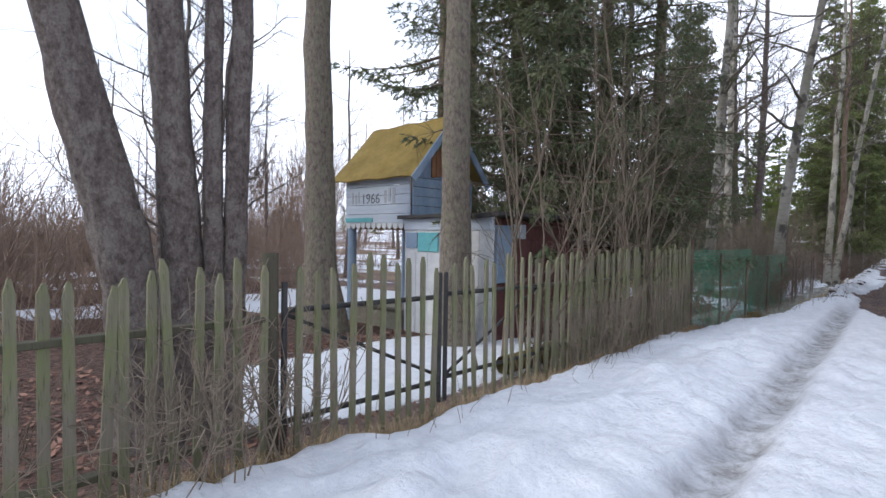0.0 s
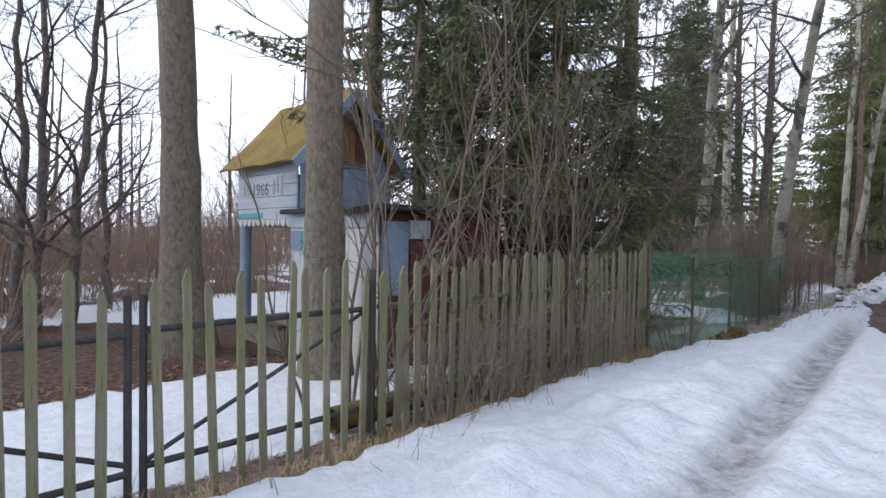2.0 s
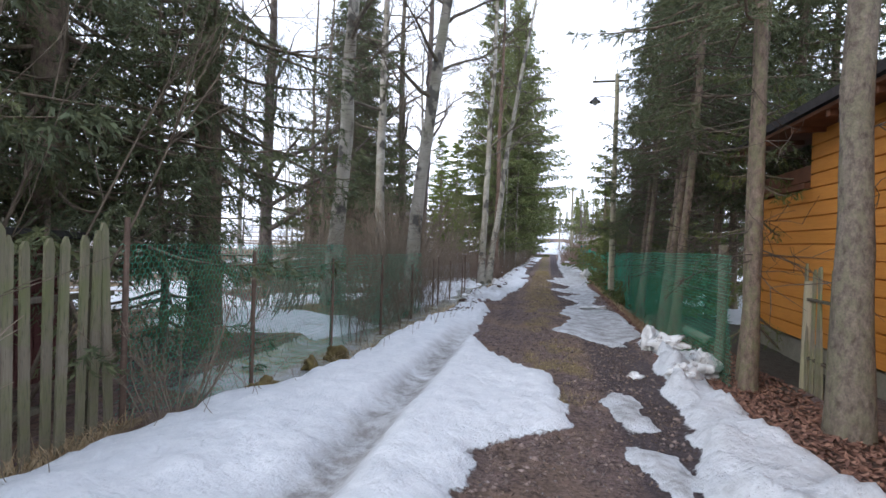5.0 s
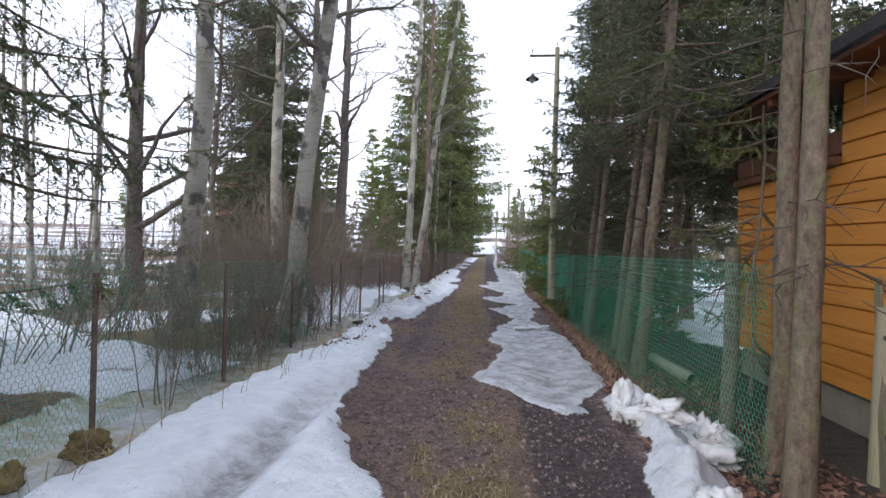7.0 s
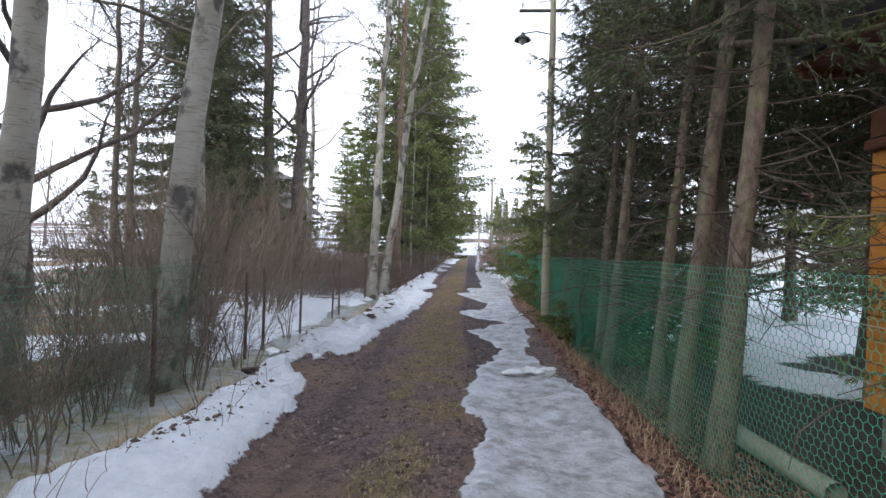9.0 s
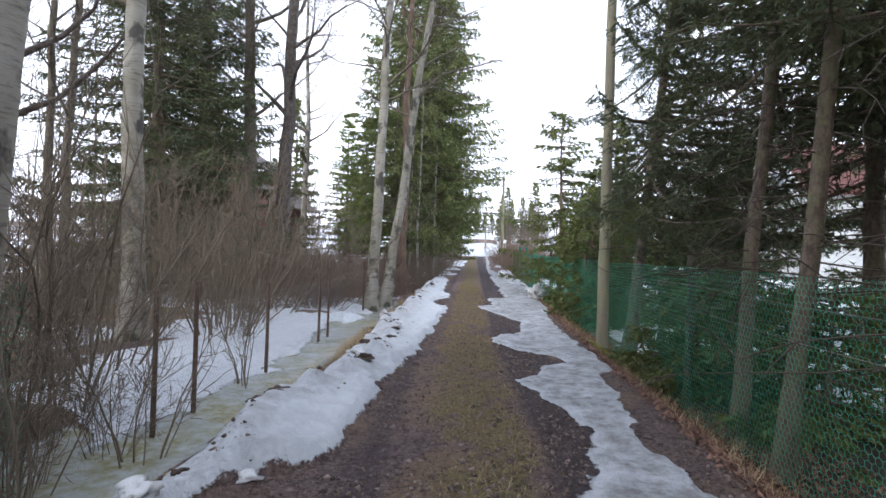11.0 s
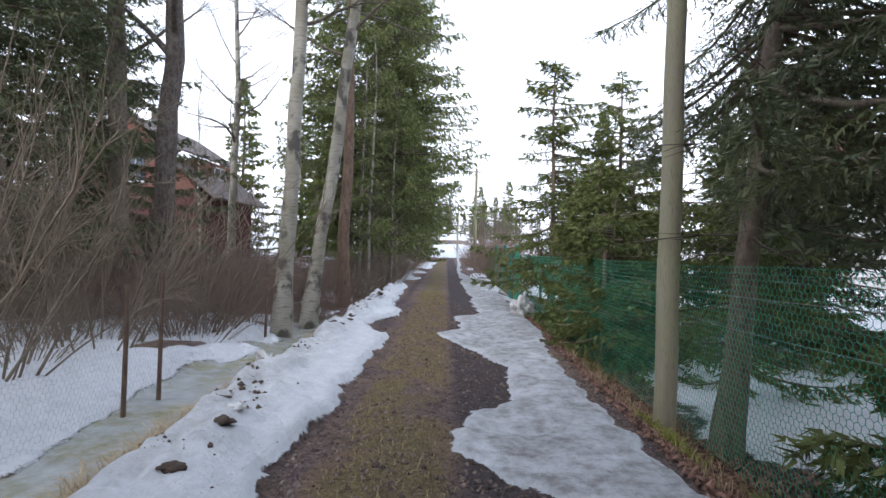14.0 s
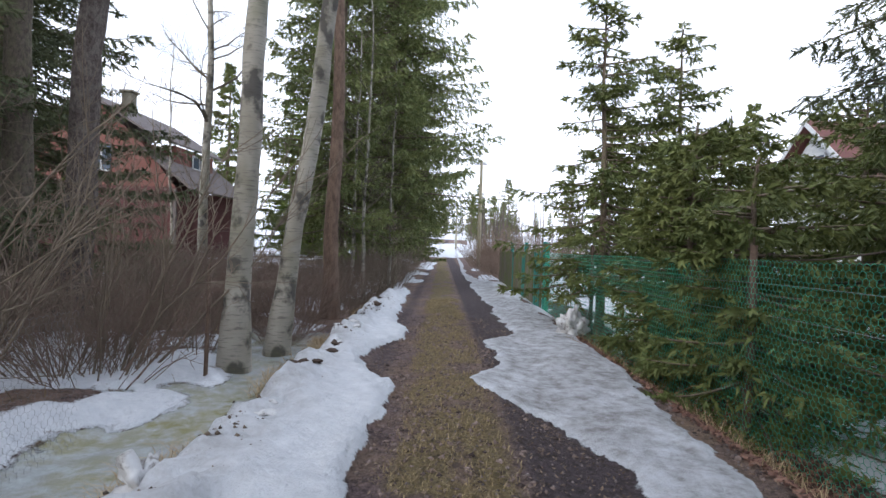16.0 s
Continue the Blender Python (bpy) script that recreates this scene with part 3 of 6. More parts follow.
def spruce_crown(H, cb, R, rs, whorl=0.42, per_whorl=6, step=0.13, twig=0.42, hangd=0.5, per=5, nl=0.085, nw=0.0165, power=0.85, droop=0.35, gap=0.0, rmin=0.25, fan=(0.0, math.pi), thin=1.12, west=1.0):
    """Needles and boughs of a conifer whose crown runs from cb to H."""
    boughs = Tubes()
    B, D, L, B2, D2, L2 = [], [], [], [], [], []
    step *= thin
    h = cb
    while h < H - 0.2:
        s = (h - cb) / (H - cb)
        for k in range(per_whorl):
            if rs.rand() < gap:
                continue
            az = fan[0] + rs.uniform(-fan[1], fan[1])
            bl = (R * (1 - s) ** power + rmin) * rs.uniform(0.65, 1.12)
            bl *= 1 - (1 - west) * max(0.0, -math.cos(az))
            hh = h + rs.uniform(-0.5, 0.5) * whorl
            n = max(4, int(bl / step))
            q = np.linspace(0, 1, n)
            dr = droop * (1 - s * 1.3) * rs.uniform(0.6, 1.3)
            out = bl * q
            zz = hh - dr * bl * (1.25 * q - 0.75 * q ** 2.4) + 0.12 * s * out
            bend = rs.normal(0, 0.12) * q ** 2 * bl
            ca, sa = math.cos(az), math.sin(az)
            p = np.stack([ca * out - sa * bend, sa * out + ca * bend, zz], -1)
            boughs.add(p[:: max(1, n // 5)], np.linspace(0.012 + 0.009 * bl, 0.005, len(p[:: max(1, n // 5)])), 4)
            side = np.array([-sa, ca, 0.0])
            fwd = np.array([ca, sa, 0.0])
            keep = q > 0.12
            for sg in (-1, 1):
                pk = p[keep]
                m = len(pk)
                j = rs.rand(m)
                tl = twig * (0.35 + 0.75 * (1 - q[keep])) * rs.uniform(0.6, 1.25, m) * min(1.2, 0.5 + bl / 2)
                d = sg * side[None] * rs.uniform(0.5, 1.0, m)[:, None] + fwd[None] * rs.uniform(0.3, 0.8, m)[:, None]
                d[:, 2] -= hangd * rs.uniform(0.2, 1.3, m)
                B.append(pk + rs.normal(0, 0.015, (m, 3)))
                D.append(d)
                L.append(tl)
                # second order, half as long, from the twig's middle
                dn = d / np.linalg.norm(d, axis=1)[:, None]
                B2.append(pk + dn * (tl * 0.45)[:, None])
                d2 = d + rs.normal(0, 0.55, (m, 3))
                d2[:, 2] -= hangd * 0.5
                D2.append(d2)
                L2.append(tl * 0.65)
            B.append(p[-2:-1])
            D.append(p[-1:] - p[-2:-1])
            L.append(np.array([0.25]))
        h += whorl * rs.uniform(0.75, 1.25)
    B.append(np.array([[0, 0, H - 0.5]]))
    D.append(np.array([[0, 0, 1.0]]))
    L.append(np.array([0.6]))
    v = needle_sprays(np.concatenate(B), np.concatenate(D), np.concatenate(L), rs, per, nl, nw)
    v = np.concatenate([v, needle_sprays(np.concatenate(B2), np.concatenate(D2), np.concatenate(L2), rs, max(2, per // 2), nl, nw)])
    return v, boughs


def conifer(name, at, H, r, cb, R, label, seed, needle, bark_mat=None, lean=(0, 0), dead=0, category="spruce", group="", **kw):
    rs = np.random.RandomState(seed)
    x, y = at
    top = root(name, (x, y, gz(x, y) - 0.06), label, category, group)
    pts = trunk_line(H, lean, rs, 14, 0.015)
    rad = flare(r, 0.012, 14, 0.35)
    t = Tubes()
    fp, fr = np.linspace(0, 14, 43), np.arange(15)
    pp = np.stack([np.interp(fp, fr, pts[:, i]) for i in range(3)], -1)
    t.add(pp, np.interp(fp, fr, rad) * (1 + 0.07 * (rs.rand(43) - 0.5)), 12, 0.1, rs)
    hang("trunk", t.mesh("trunk", bark_mat or M_SPRUCE_BARK), top)
    v, boughs = spruce_crown(H, cb, R, rs, **kw)

    def shear(a):
        zz = np.clip(a[:, 2], 0, H)
        a = a.copy()
        a[:, 0] += np.interp(zz, pts[:, 2], pts[:, 0])
        a[:, 1] += np.interp(zz, pts[:, 2], pts[:, 1])
        return a

    v = shear(v)
    boughs.v = [shear(b) for b in boughs.v]
    hang("bough_work", boughs.mesh("bough_work", bark_mat or M_SPRUCE_BARK), top, kind="stuff")
    hang("crown", mesh_np("crown", v, np.arange(len(v)).reshape(-1, 3), needle), top)
    if dead:
        dd = Tubes()
        for _ in range(dead):
            h = rs.uniform(1.2, cb + 1.5)
            az = rs.rand() * 6.283
            p0 = np.array([np.interp(h, pts[:, 2], pts[:, 0]), np.interp(h, pts[:, 2], pts[:, 1]), h])
            b = bent(p0, (math.cos(az), math.sin(az), rs.uniform(-0.3, 0.15)), rs.uniform(0.3, 1.5), 4, rs, 0.12, -0.03)
            dd.add(b, np.linspace(0.0075, 0.0022, 5), 4)
            for _ in range(4):
                i = rs.randint(1, 5)
                dd.add(bent(b[i], b[-1] - b[0] + rs.normal(0, 0.6, 3), 0.35, 2, rs, 0.2, -0.05), [0.005, 0.004, 0.002], 3)
        hang("dead_brush", dd.mesh("dead_brush", M_TWIG), top, "dry grey dead branches", "stuff")
    return top


def shrub(name, at, height, stems, width, material, label, seed, forks=5, r=0.012, lean=(0, 0), category="shrub", group="", extra=2, seg=7, sides=5):
    """A clump of bare stems that fork upwards."""
    rs = np.random.RandomState(seed)
    x, y = at
    top = root(name, (x, y, gz(x, y) - 0.03), label, category, group)
    main, fine = Tubes(), Tubes()
    for k in range(stems):
        az = rs.rand() * 6.283
        out = rs.rand() ** 0.6 * width
        h = height * rs.uniform(0.55, 1.1)
        p0 = np.array([math.cos(az), math.sin(az), 0]) * out * 0.35
        b = bent(p0, (math.cos(az) * out / height + lean[0], math.sin(az) * out / height + lean[1], 1), h, 7, rs, 0.095, 0.02)
        keep = np.linspace(0, 7, seg + 1).round().astype(int)
        rr = r * rs.uniform(0.6, 1.25)
        main.add(b[keep], np.linspace(rr, rr * 0.25, 8)[keep], sides)
        for _ in range(forks):
            i = rs.randint(2, 7)
            c = bent(b[i], (b[i + 1] - b[i]) / (np.linalg.norm(b[i + 1] - b[i]) + 1e-9) + rs.normal(0, 0.42, 3), h * rs.uniform(0.15, 0.42), 4, rs, 0.12, 0.04)
            fine.add(c[:: 4 // min(seg, 4) if seg > 4 else 2], np.linspace(rr * 0.45, 0.002, 5 if seg > 4 else 3), 3)
            for _ in range(extra):
                e = rs.randint(1, 4)
                fine.add(bent(c[e], c[e + 1] - c[e] + rs.normal(0, 0.06, 3), h * 0.12, 2, rs, 0.2), [0.0035, 0.003, 0.0018], 3)
    hang("stem_clump", main.mesh("stem_clump", material), top, kind="stuff")
    hang("twig_work", fine.mesh("twig_work", material), top, kind="stuff")
    return top


# trees of the garden and the plot
def multi_stem():
    rs = np.random.RandomState(5)
    x, y = -3.95, 1.58
    top = root("alder_tree", (x, y, gz(x, y) - 0.1), "old grey alder with four rough stems from one stool", "tree")
    for i, (dx, dy, lx, ly, r) in enumerate([(-0.05, -0.13, -0.08, -0.205, 0.19), (0.0, 0.03, -0.02, -0.045, 0.15), (0.06, 0.15, 0.0, -0.005, 0.078), (0.09, 0.22, 0.01, 0.03, 0.092)]):
        pts = trunk_line(11, (lx, ly), rs, 14, 0.03) + np.array([dx, dy, 0])
        t = Tubes()
        fp = np.linspace(0, 14, 57)
        pp = np.stack([np.interp(fp, np.arange(15), pts[:, j]) for j in range(3)], -1)
        t.add(pp, np.interp(fp, np.arange(15), flare(r, r * 0.3, 14, 0.7)) * (1 + 0.12 * (rs.rand(57) - 0.5)), 16, 0.12, rs)
        hang("stem", t.mesh("stem", M_ALDER_BARK), top)
        limbs, fine = bare_limbs(pts, flare(r, r * 0.3, 14), rs, 0.35, 12, 2.5, 4, 0.8)
        limb_parts(limbs, M_ALDER_BARK, top)
        hang("twig_work", fine.mesh("twig_work", M_TWIG), top, kind="stuff")


multi_stem()
bare_tree("maple_tree", (-7.2, 5.1), 15, 0.27, M_GREY_BARK, "tall grey maple trunk beside the playhouse", 11, (-0.015, 0), 0.4, 20, 4, 4)
conifer("spruce_tree", (-4.9, 5.7), 17, 0.235, 9, 2.6, "tall spruce with a bare brown trunk inside the fence", 12, M_NEEDLE_DARK, M_GREY_BARK, (-0.005, 0), 14, category="spruce")
bare_tree("birch_tree", (-4.74, 17.1), 16, 0.18, M_BIRCH, "grey-barked birch behind the wire fence", 13, (0.035, 0), 0.3, 24, 3.2, 9, 0.9, 0.25)
bare_tree("birch_tree", (-3.1, 17.35), 16, 0.165, M_BIRCH, "leaning white birch beside the ditch", 14, (0.135, 0.02), 0.3, 26, 3.4, 9, 0.9, 0.25)
bare_tree("birch_tree", (-5.45, 22.4), 16, 0.17, M_BIRCH, "white birch among bare shrubs", 15, (0.0, 0.02), 0.3, 26, 3.2, 9, 0.9, 0.25)
bare_tree("aspen_tree", (-6.8, 29.6), 17, 0.22, M_GREY_BARK, "straight grey aspen trunk in a pair", 16, (-0.01, 0), 0.3, 26, 3.5, 8)
bare_tree("aspen_tree", (-6.05, 29.5), 17, 0.23, M_ALDER_BARK, "darker aspen trunk in a pair", 17, (0.02, 0), 0.3, 26, 3.5, 8)
bare_tree("birch_tree", (-2.92, 28.0), 15, 0.15, M_BIRCH, "upright birch at the lane's edge", 18, (0.02, 0), 0.35, 24, 3, 9, 0.8, 0.2)
bare_tree("birch_tree", (-2.75, 29.0), 15, 0.14, M_BIRCH, "slanting birch at the lane's edge", 19, (0.125, 0.03), 0.35, 24, 3, 9, 0.8, 0.2)
bare_tree("pine_tree", (-2.9, 32.8), 15, 0.16, M_PINE_BARK, "reddish straight pine trunk", 20, (0.01, 0), 0.55, 14, 2, 4)
bare_tree("birch_tree", (-8.7, 39.2), 15, 0.17, M_BIRCH, "white birch before the red house", 21, (0.0, 0), 0.3, 26, 3.4, 9, 0.9, 0.2)
bare_tree("maple_tree", (-9.9, 22.9), 15, 0.24, M_ALDER_BARK, "dark maple with wide limbs", 22, (0.0, 0), 0.12, 26, 5, 8)
bare_tree("alder_tree", (-9.3, 25.1), 13, 0.1, M_GREY_BARK, "slim young alder with bare twigs", 23, (0.02, 0), 0.3, 18, 2.4, 4)
bare_tree("alder_tree", (-8.7, 25.0), 13, 0.1, M_GREY_BARK, "slim young alder with bare twigs", 24, (0.01, 0), 0.3, 18, 2.4, 4)

# spruces behind the green wire fence
for i, (x, y, r, lx) in enumerate([(2.17, 19.5, 0.064, 0.06), (2.07, 18.66, 0.068, 0.08), (2.32, 17.6, 0.066, 0.08), (2.17, 16.5, 0.08, 0.09), (2.2, 15.82, 0.082, 0.065)]):
    conifer("spruce_tree", (x, y), 12.5, r, 3.6, 2.0, "slim spruce trunk behind green wire netting", 40 + i, M_NEEDLE_DARK, None, (lx, 0.01), 44, group="row of spruces", gap=0.2, whorl=0.48, per_whorl=7, step=0.14, nl=0.052, nw=0.0078, per=11, hangd=0.8, twig=0.46, droop=0.25, west=0.45)
conifer("spruce_tree", (2.42, 12.92), 13, 0.076, 4.4, 2.1, "spruce with a bare knotty trunk by the fence post", 47, M_NEEDLE_DARK, None, (0.02, 0), 20, whorl=0.6, step=0.15, gap=0.3, nl=0.052, nw=0.008, per=10)
conifer("spruce_tree", (2.3, 12.42), 13, 0.08, 5.2, 2.0, "spruce with a bare knotty trunk inside the netting", 46, M_NEEDLE_DARK, None, (0.0, 0), 16, whorl=0.6, step=0.15, gap=0.35, nl=0.052, nw=0.008, per=10)
conifer("spruce_tree", (2.52, 10.85), 13, 0.14, 5.2, 2.3, "thick spruce trunk beside the lane", 48, M_NEEDLE_DARK, M_GREY_BARK, (0.01, 0), 10, whorl=0.6, step=0.15, gap=0.35, nl=0.052, nw=0.008, per=10)
conifer("spruce_tree", (4.9, 17.9), 13, 0.14, 3.3, 2.4, "dark spruce behind the row beside the cabin", 150, M_NEEDLE_DARK, None, (0, 0), 30, whorl=0.36, step=0.14, per_whorl=8, hangd=0.9, twig=0.55, nl=0.09, nw=0.019, west=0.7)
conifer("spruce_tree", (3.9, 20.0), 12.5, 0.12, 3.2, 2.2, "dark spruce behind the row with drooping boughs", 151, M_NEEDLE_DARK, None, (0.02, 0), 30, whorl=0.38, step=0.14, per_whorl=8, hangd=0.9, twig=0.55, nl=0.09, nw=0.019, west=0.6)
conifer("spruce_tree", (3.2, 15.0), 5.4, 0.02, 0.8, 0.85, "slender spruce hanging before the orange cabin", 152, M_NEEDLE, None, (0.02, 0), 12, whorl=0.5, step=0.1, per_whorl=4, hangd=1.3, droop=0.9, twig=0.34, nl=0.042, nw=0.006, per=10, gap=0.3, power=0.35)
conifer("spruce_tree", (2.22, 23.2), 11, 0.1, 2.4, 2.8, "leaning spruce next to the wooden pole", 49, M_NEEDLE_DARK, None, (0.095, 0), 34, whorl=0.3, step=0.105, per_whorl=9, fan=(-0.2, 2.05), hangd=0.8, nl=0.052, nw=0.008, per=10)
conifer("spruce_tree", (4.9, 21.9), 10, 0.14, 2.5, 2.5, "bushy dark spruce at the edge of the snow", 50, M_NEEDLE_DARK, None, (0, 0), 0, whorl=0.42, step=0.13)
conifer("spruce_tree", (3.3, 25.0), 2.5, 0.06, 0.2, 1.3, "young green spruce pressing on the netting", 51, M_NEEDLE, None, (0, 0), 0, whorl=0.3, step=0.085, gap=0.4)
conifer("spruce_tree", (2.3, 26.6), 2.5, 0.06, 0.1, 1.15, "young green spruce pressing on the netting", 52, M_NEEDLE, None, (0, 0), 0, whorl=0.19, step=0.08, power=0.6, west=0.65)
conifer("spruce_tree", (2.5, 28.2), 3.2, 0.06, 0.1, 1.3, "young green spruce pressing on the netting", 57, M_NEEDLE, None, (0, 0), 0, whorl=0.2, step=0.085, power=0.6, west=0.6)
conifer("spruce_tree", (2.75, 21.2), 1.5, 0.04, 0.05, 0.95, "low green spruce thicket behind the netting", 36, M_NEEDLE, None, (0, 0), 0, whorl=0.17, step=0.08, power=0.5)
conifer("spruce_tree", (3.1, 19.9), 1.5, 0.04, 0.05, 0.95, "low green spruce thicket behind the netting", 37, M_NEEDLE, None, (0, 0), 0, whorl=0.17, step=0.08, power=0.5)
conifer("spruce_tree", (4.5, 27.5), 3.3, 0.07, 0.1, 1.75, "spreading green spruce behind the netting", 153, M_NEEDLE, None, (0, 0), 0, whorl=0.26, step=0.1, power=0.5)
conifer("spruce_tree", (6.4, 30.6), 4.4, 0.08, 0.1, 1.9, "spreading green spruce behind the netting", 154, M_NEEDLE, None, (0, 0), 0, whorl=0.28, step=0.11, power=0.55)
conifer("spruce_tree", (5.4, 27.0), 4.6, 0.09, 0.2, 1.9, "dark bushy spruce behind the netting", 58, M_NEEDLE_DARK, None, (0, 0), 0, whorl=0.3, step=0.12)
conifer("spruce_tree", (7.4, 30.3), 5.6, 0.1, 0.2, 2.5, "dark bushy spruce behind the netting", 59, M_NEEDLE_DARK, None, (0, 0), 0, whorl=0.32, step=0.13)
conifer("spruce_tree", (8.2, 25.5), 9.5, 0.14, 1.0, 2.6, "dark spruce at the edge of the snowy field", 39, M_NEEDLE_DARK, None, (0, 0), 0, whorl=0.45, step=0.17)
conifer("spruce_tree", (3.4, 29.2), 3.5, 0.08, 0.15, 1.9, "young green spruce pressing on the netting", 53, M_NEEDLE, None, (0, 0), 0, whorl=0.24, step=0.095, power=0.65)
conifer("spruce_tree", (2.3, 31.3), 6.1, 0.09, 1.3, 1.5, "pale green spruce over the lane", 54, M_NEEDLE, None, (0, 0), 6, whorl=0.28, step=0.11)
conifer("spruce_tree", (4.3, 33.0), 6.3, 0.1, 1.0, 1.8, "pale green spruce over the lane", 55, M_NEEDLE, None, (0, 0), 6, whorl=0.28, step=0.11)
conifer("spruce_tree", (6.6, 20.5), 12, 0.16, 3.0, 2.6, "dark spruce behind the row", 56, M_NEEDLE_DARK, None, (0, 0), 20, whorl=0.5, step=0.15)

# dense spruces behind the picket fence
for i, (x, y, H, cb, R) in enumerate([(-5.0, 10.6, 16, 1.4, 2.7), (-4.6, 12.6, 17, 2.5, 2.6), (-6.6, 9.6, 16, 2.6, 2.6), (-7.2, 12.4, 17, 2.0, 3.0), (-6.0, 11.3, 15, 2.2, 2.6), (-8.9, 10.9, 16, 3.0, 2.8)]):
    conifer("spruce_tree", (x, y), H, 0.2, cb, R, "dense dark spruce with hanging boughs behind the pickets", 60 + i, M_NEEDLE_DARK, None, (0, 0), 26, hangd=0.9, twig=0.5, whorl=0.5, step=0.14, per=8, nl=0.062, nw=0.0098, droop=0.45)

conifer("spruce_tree", (-5.5, 8.7), 9.5, 0.1, 1.95, 2.6, "dark spruce with dead lower boughs beside the playhouse", 68, M_NEEDLE_DARK, None, (0, 0), 30, whorl=0.38, per_whorl=8, step=0.13, hangd=0.9, droop=0.3)
conifer("spruce_tree", (-4.15, 11.3), 4.6, 0.05, 0.15, 1.05, "low dark spruce trailing on the ground behind the netting", 67, M_NEEDLE_DARK, None, (0, 0), 14, whorl=0.32, step=0.12, hangd=1.1, power=0.5, per=8, nl=0.055, nw=0.0085)
conifer("spruce_tree", (-8.15, 8.9), 17, 0.2, 5.0, 2.4, "dark spruce trunk rising behind the playhouse", 69, M_NEEDLE_DARK, None, (0, 0), 20, whorl=0.6, step=0.16, gap=0.4)

# tall conifers further along the lane
conifer("spruce_tree", (-2.6, 41.2), 18, 0.22, 3.6, 4.1, "tall spruce crowding the lane", 70, M_NEEDLE_LANE, None, (0, 0), 10, droop=0.18, whorl=0.4, per_whorl=8, step=0.15, nl=0.12, nw=0.026, twig=0.62, hangd=0.75, per=4, thin=1.15)
conifer("spruce_tree", (-3.9, 38.0), 17, 0.2, 1.8, 2.7, "tall spruce crowding the lane", 71, M_NEEDLE_LANE, None, (0, 0), 10, whorl=0.4, per_whorl=8, step=0.15, nl=0.12, nw=0.026, twig=0.62, hangd=0.75, per=4, thin=1.15)
conifer("spruce_tree", (-2.9, 46.0), 19, 0.22, 2.8, 3.2, "tall spruce crowding the lane", 72, M_NEEDLE_LANE, None, (0, 0), 10, whorl=0.4, per_whorl=8, step=0.15, nl=0.12, nw=0.026, twig=0.62, hangd=0.75, per=4, thin=1.15)
conifer("thuja_tree", (-11.6, 58), 12, 0.18, 0.4, 2.1, "yellow-green conical thuja by the lane", 73, M_NEEDLE_BRIGHT, None, (0, 0), 0, category="conifer", whorl=0.36, step=0.16, nl=0.14, nw=0.034, per=4, thin=1.3, droop=-0.1, hangd=0.1)
conifer("thuja_tree", (-9.8, 57), 11.3, 0.18, 0.4, 2.1, "yellow-green conical thuja by the lane", 74, M_NEEDLE_BRIGHT, None, (0, 0), 0, category="conifer", whorl=0.36, step=0.16, nl=0.14, nw=0.034, per=4, thin=1.3, droop=-0.1, hangd=0.1)
conifer("spruce_tree", (-10.2, 33.0), 15, 0.2, 1.2, 3.8, "broad spruce behind the aspens", 75, M_NEEDLE_DARK, None, (0, 0), 10, whorl=0.38, step=0.15, per_whorl=8, nl=0.11, nw=0.022, twig=0.5)
conifer("spruce_tree", (-8.9, 28.2), 14, 0.2, 0.9, 3.5, "broad dark spruce with low sweeping boughs", 76, M_NEEDLE_DARK, None, (0, 0), 14, whorl=0.33, step=0.14, nl=0.09, nw=0.018, twig=0.6, per_whorl=9, thin=1.0)


# ---- picket fence and gate ----
M_BLUE = plain("faded_blue_paint", (0.19, 0.26, 0.35), (0.29, 0.36, 0.43), 5, 0.8, 0.3, 0, (1, 1, 0.4))
M_WHITE = plain("chalky_white_paint", (0.62, 0.62, 0.6), (0.46, 0.47, 0.47), 4, 0.85, 0.3)
M_PALE = plain("pale_blue_boards", (0.5, 0.54, 0.58), (0.36, 0.41, 0.47), 4, 0.85, 0.3, 0, (0.4, 1, 3))
M_ROOF_MOSS = plain("mossy_tin_roof", (0.20, 0.135, 0.03), (0.31, 0.22, 0.06), 2.5, 0.85, 0.4)
M_BROWN = plain("brown_board_paint", (0.17, 0.075, 0.035), (0.30, 0.15, 0.075), 5, 0.8, 0.3, 0, (1, 1, 0.3))
M_DARK_RED = plain("dark_red_board_paint", (0.085, 0.035, 0.033), (0.15, 0.06, 0.055), 5, 0.8, 0.3)
M_FELT = plain("tar_felt", (0.035, 0.033, 0.032), (0.075, 0.07, 0.066), 6, 0.9, 0.4)
M_CONCRETE = plain("mossy_concrete", (0.17, 0.155, 0.115), (0.26, 0.24, 0.19), 4, 0.9, 0.5)
M_TURQ = plain("turquoise_paint", (0.1, 0.34, 0.36), (0.16, 0.42, 0.42), 6, 0.7, 0.2)
M_BLACK = plain("worn_black_lettering", (0.11, 0.11, 0.12), (0.2, 0.2, 0.21), 30, 0.8, 0.1)
M_GREY_MARK = plain("faded_grey_paint", (0.3, 0.31, 0.33), (0.4, 0.41, 0.42), 20, 0.8, 0.1)

FENCE_X = table([(-8, -2.93), (5.6, -2.9), (9.3, -2.82)])


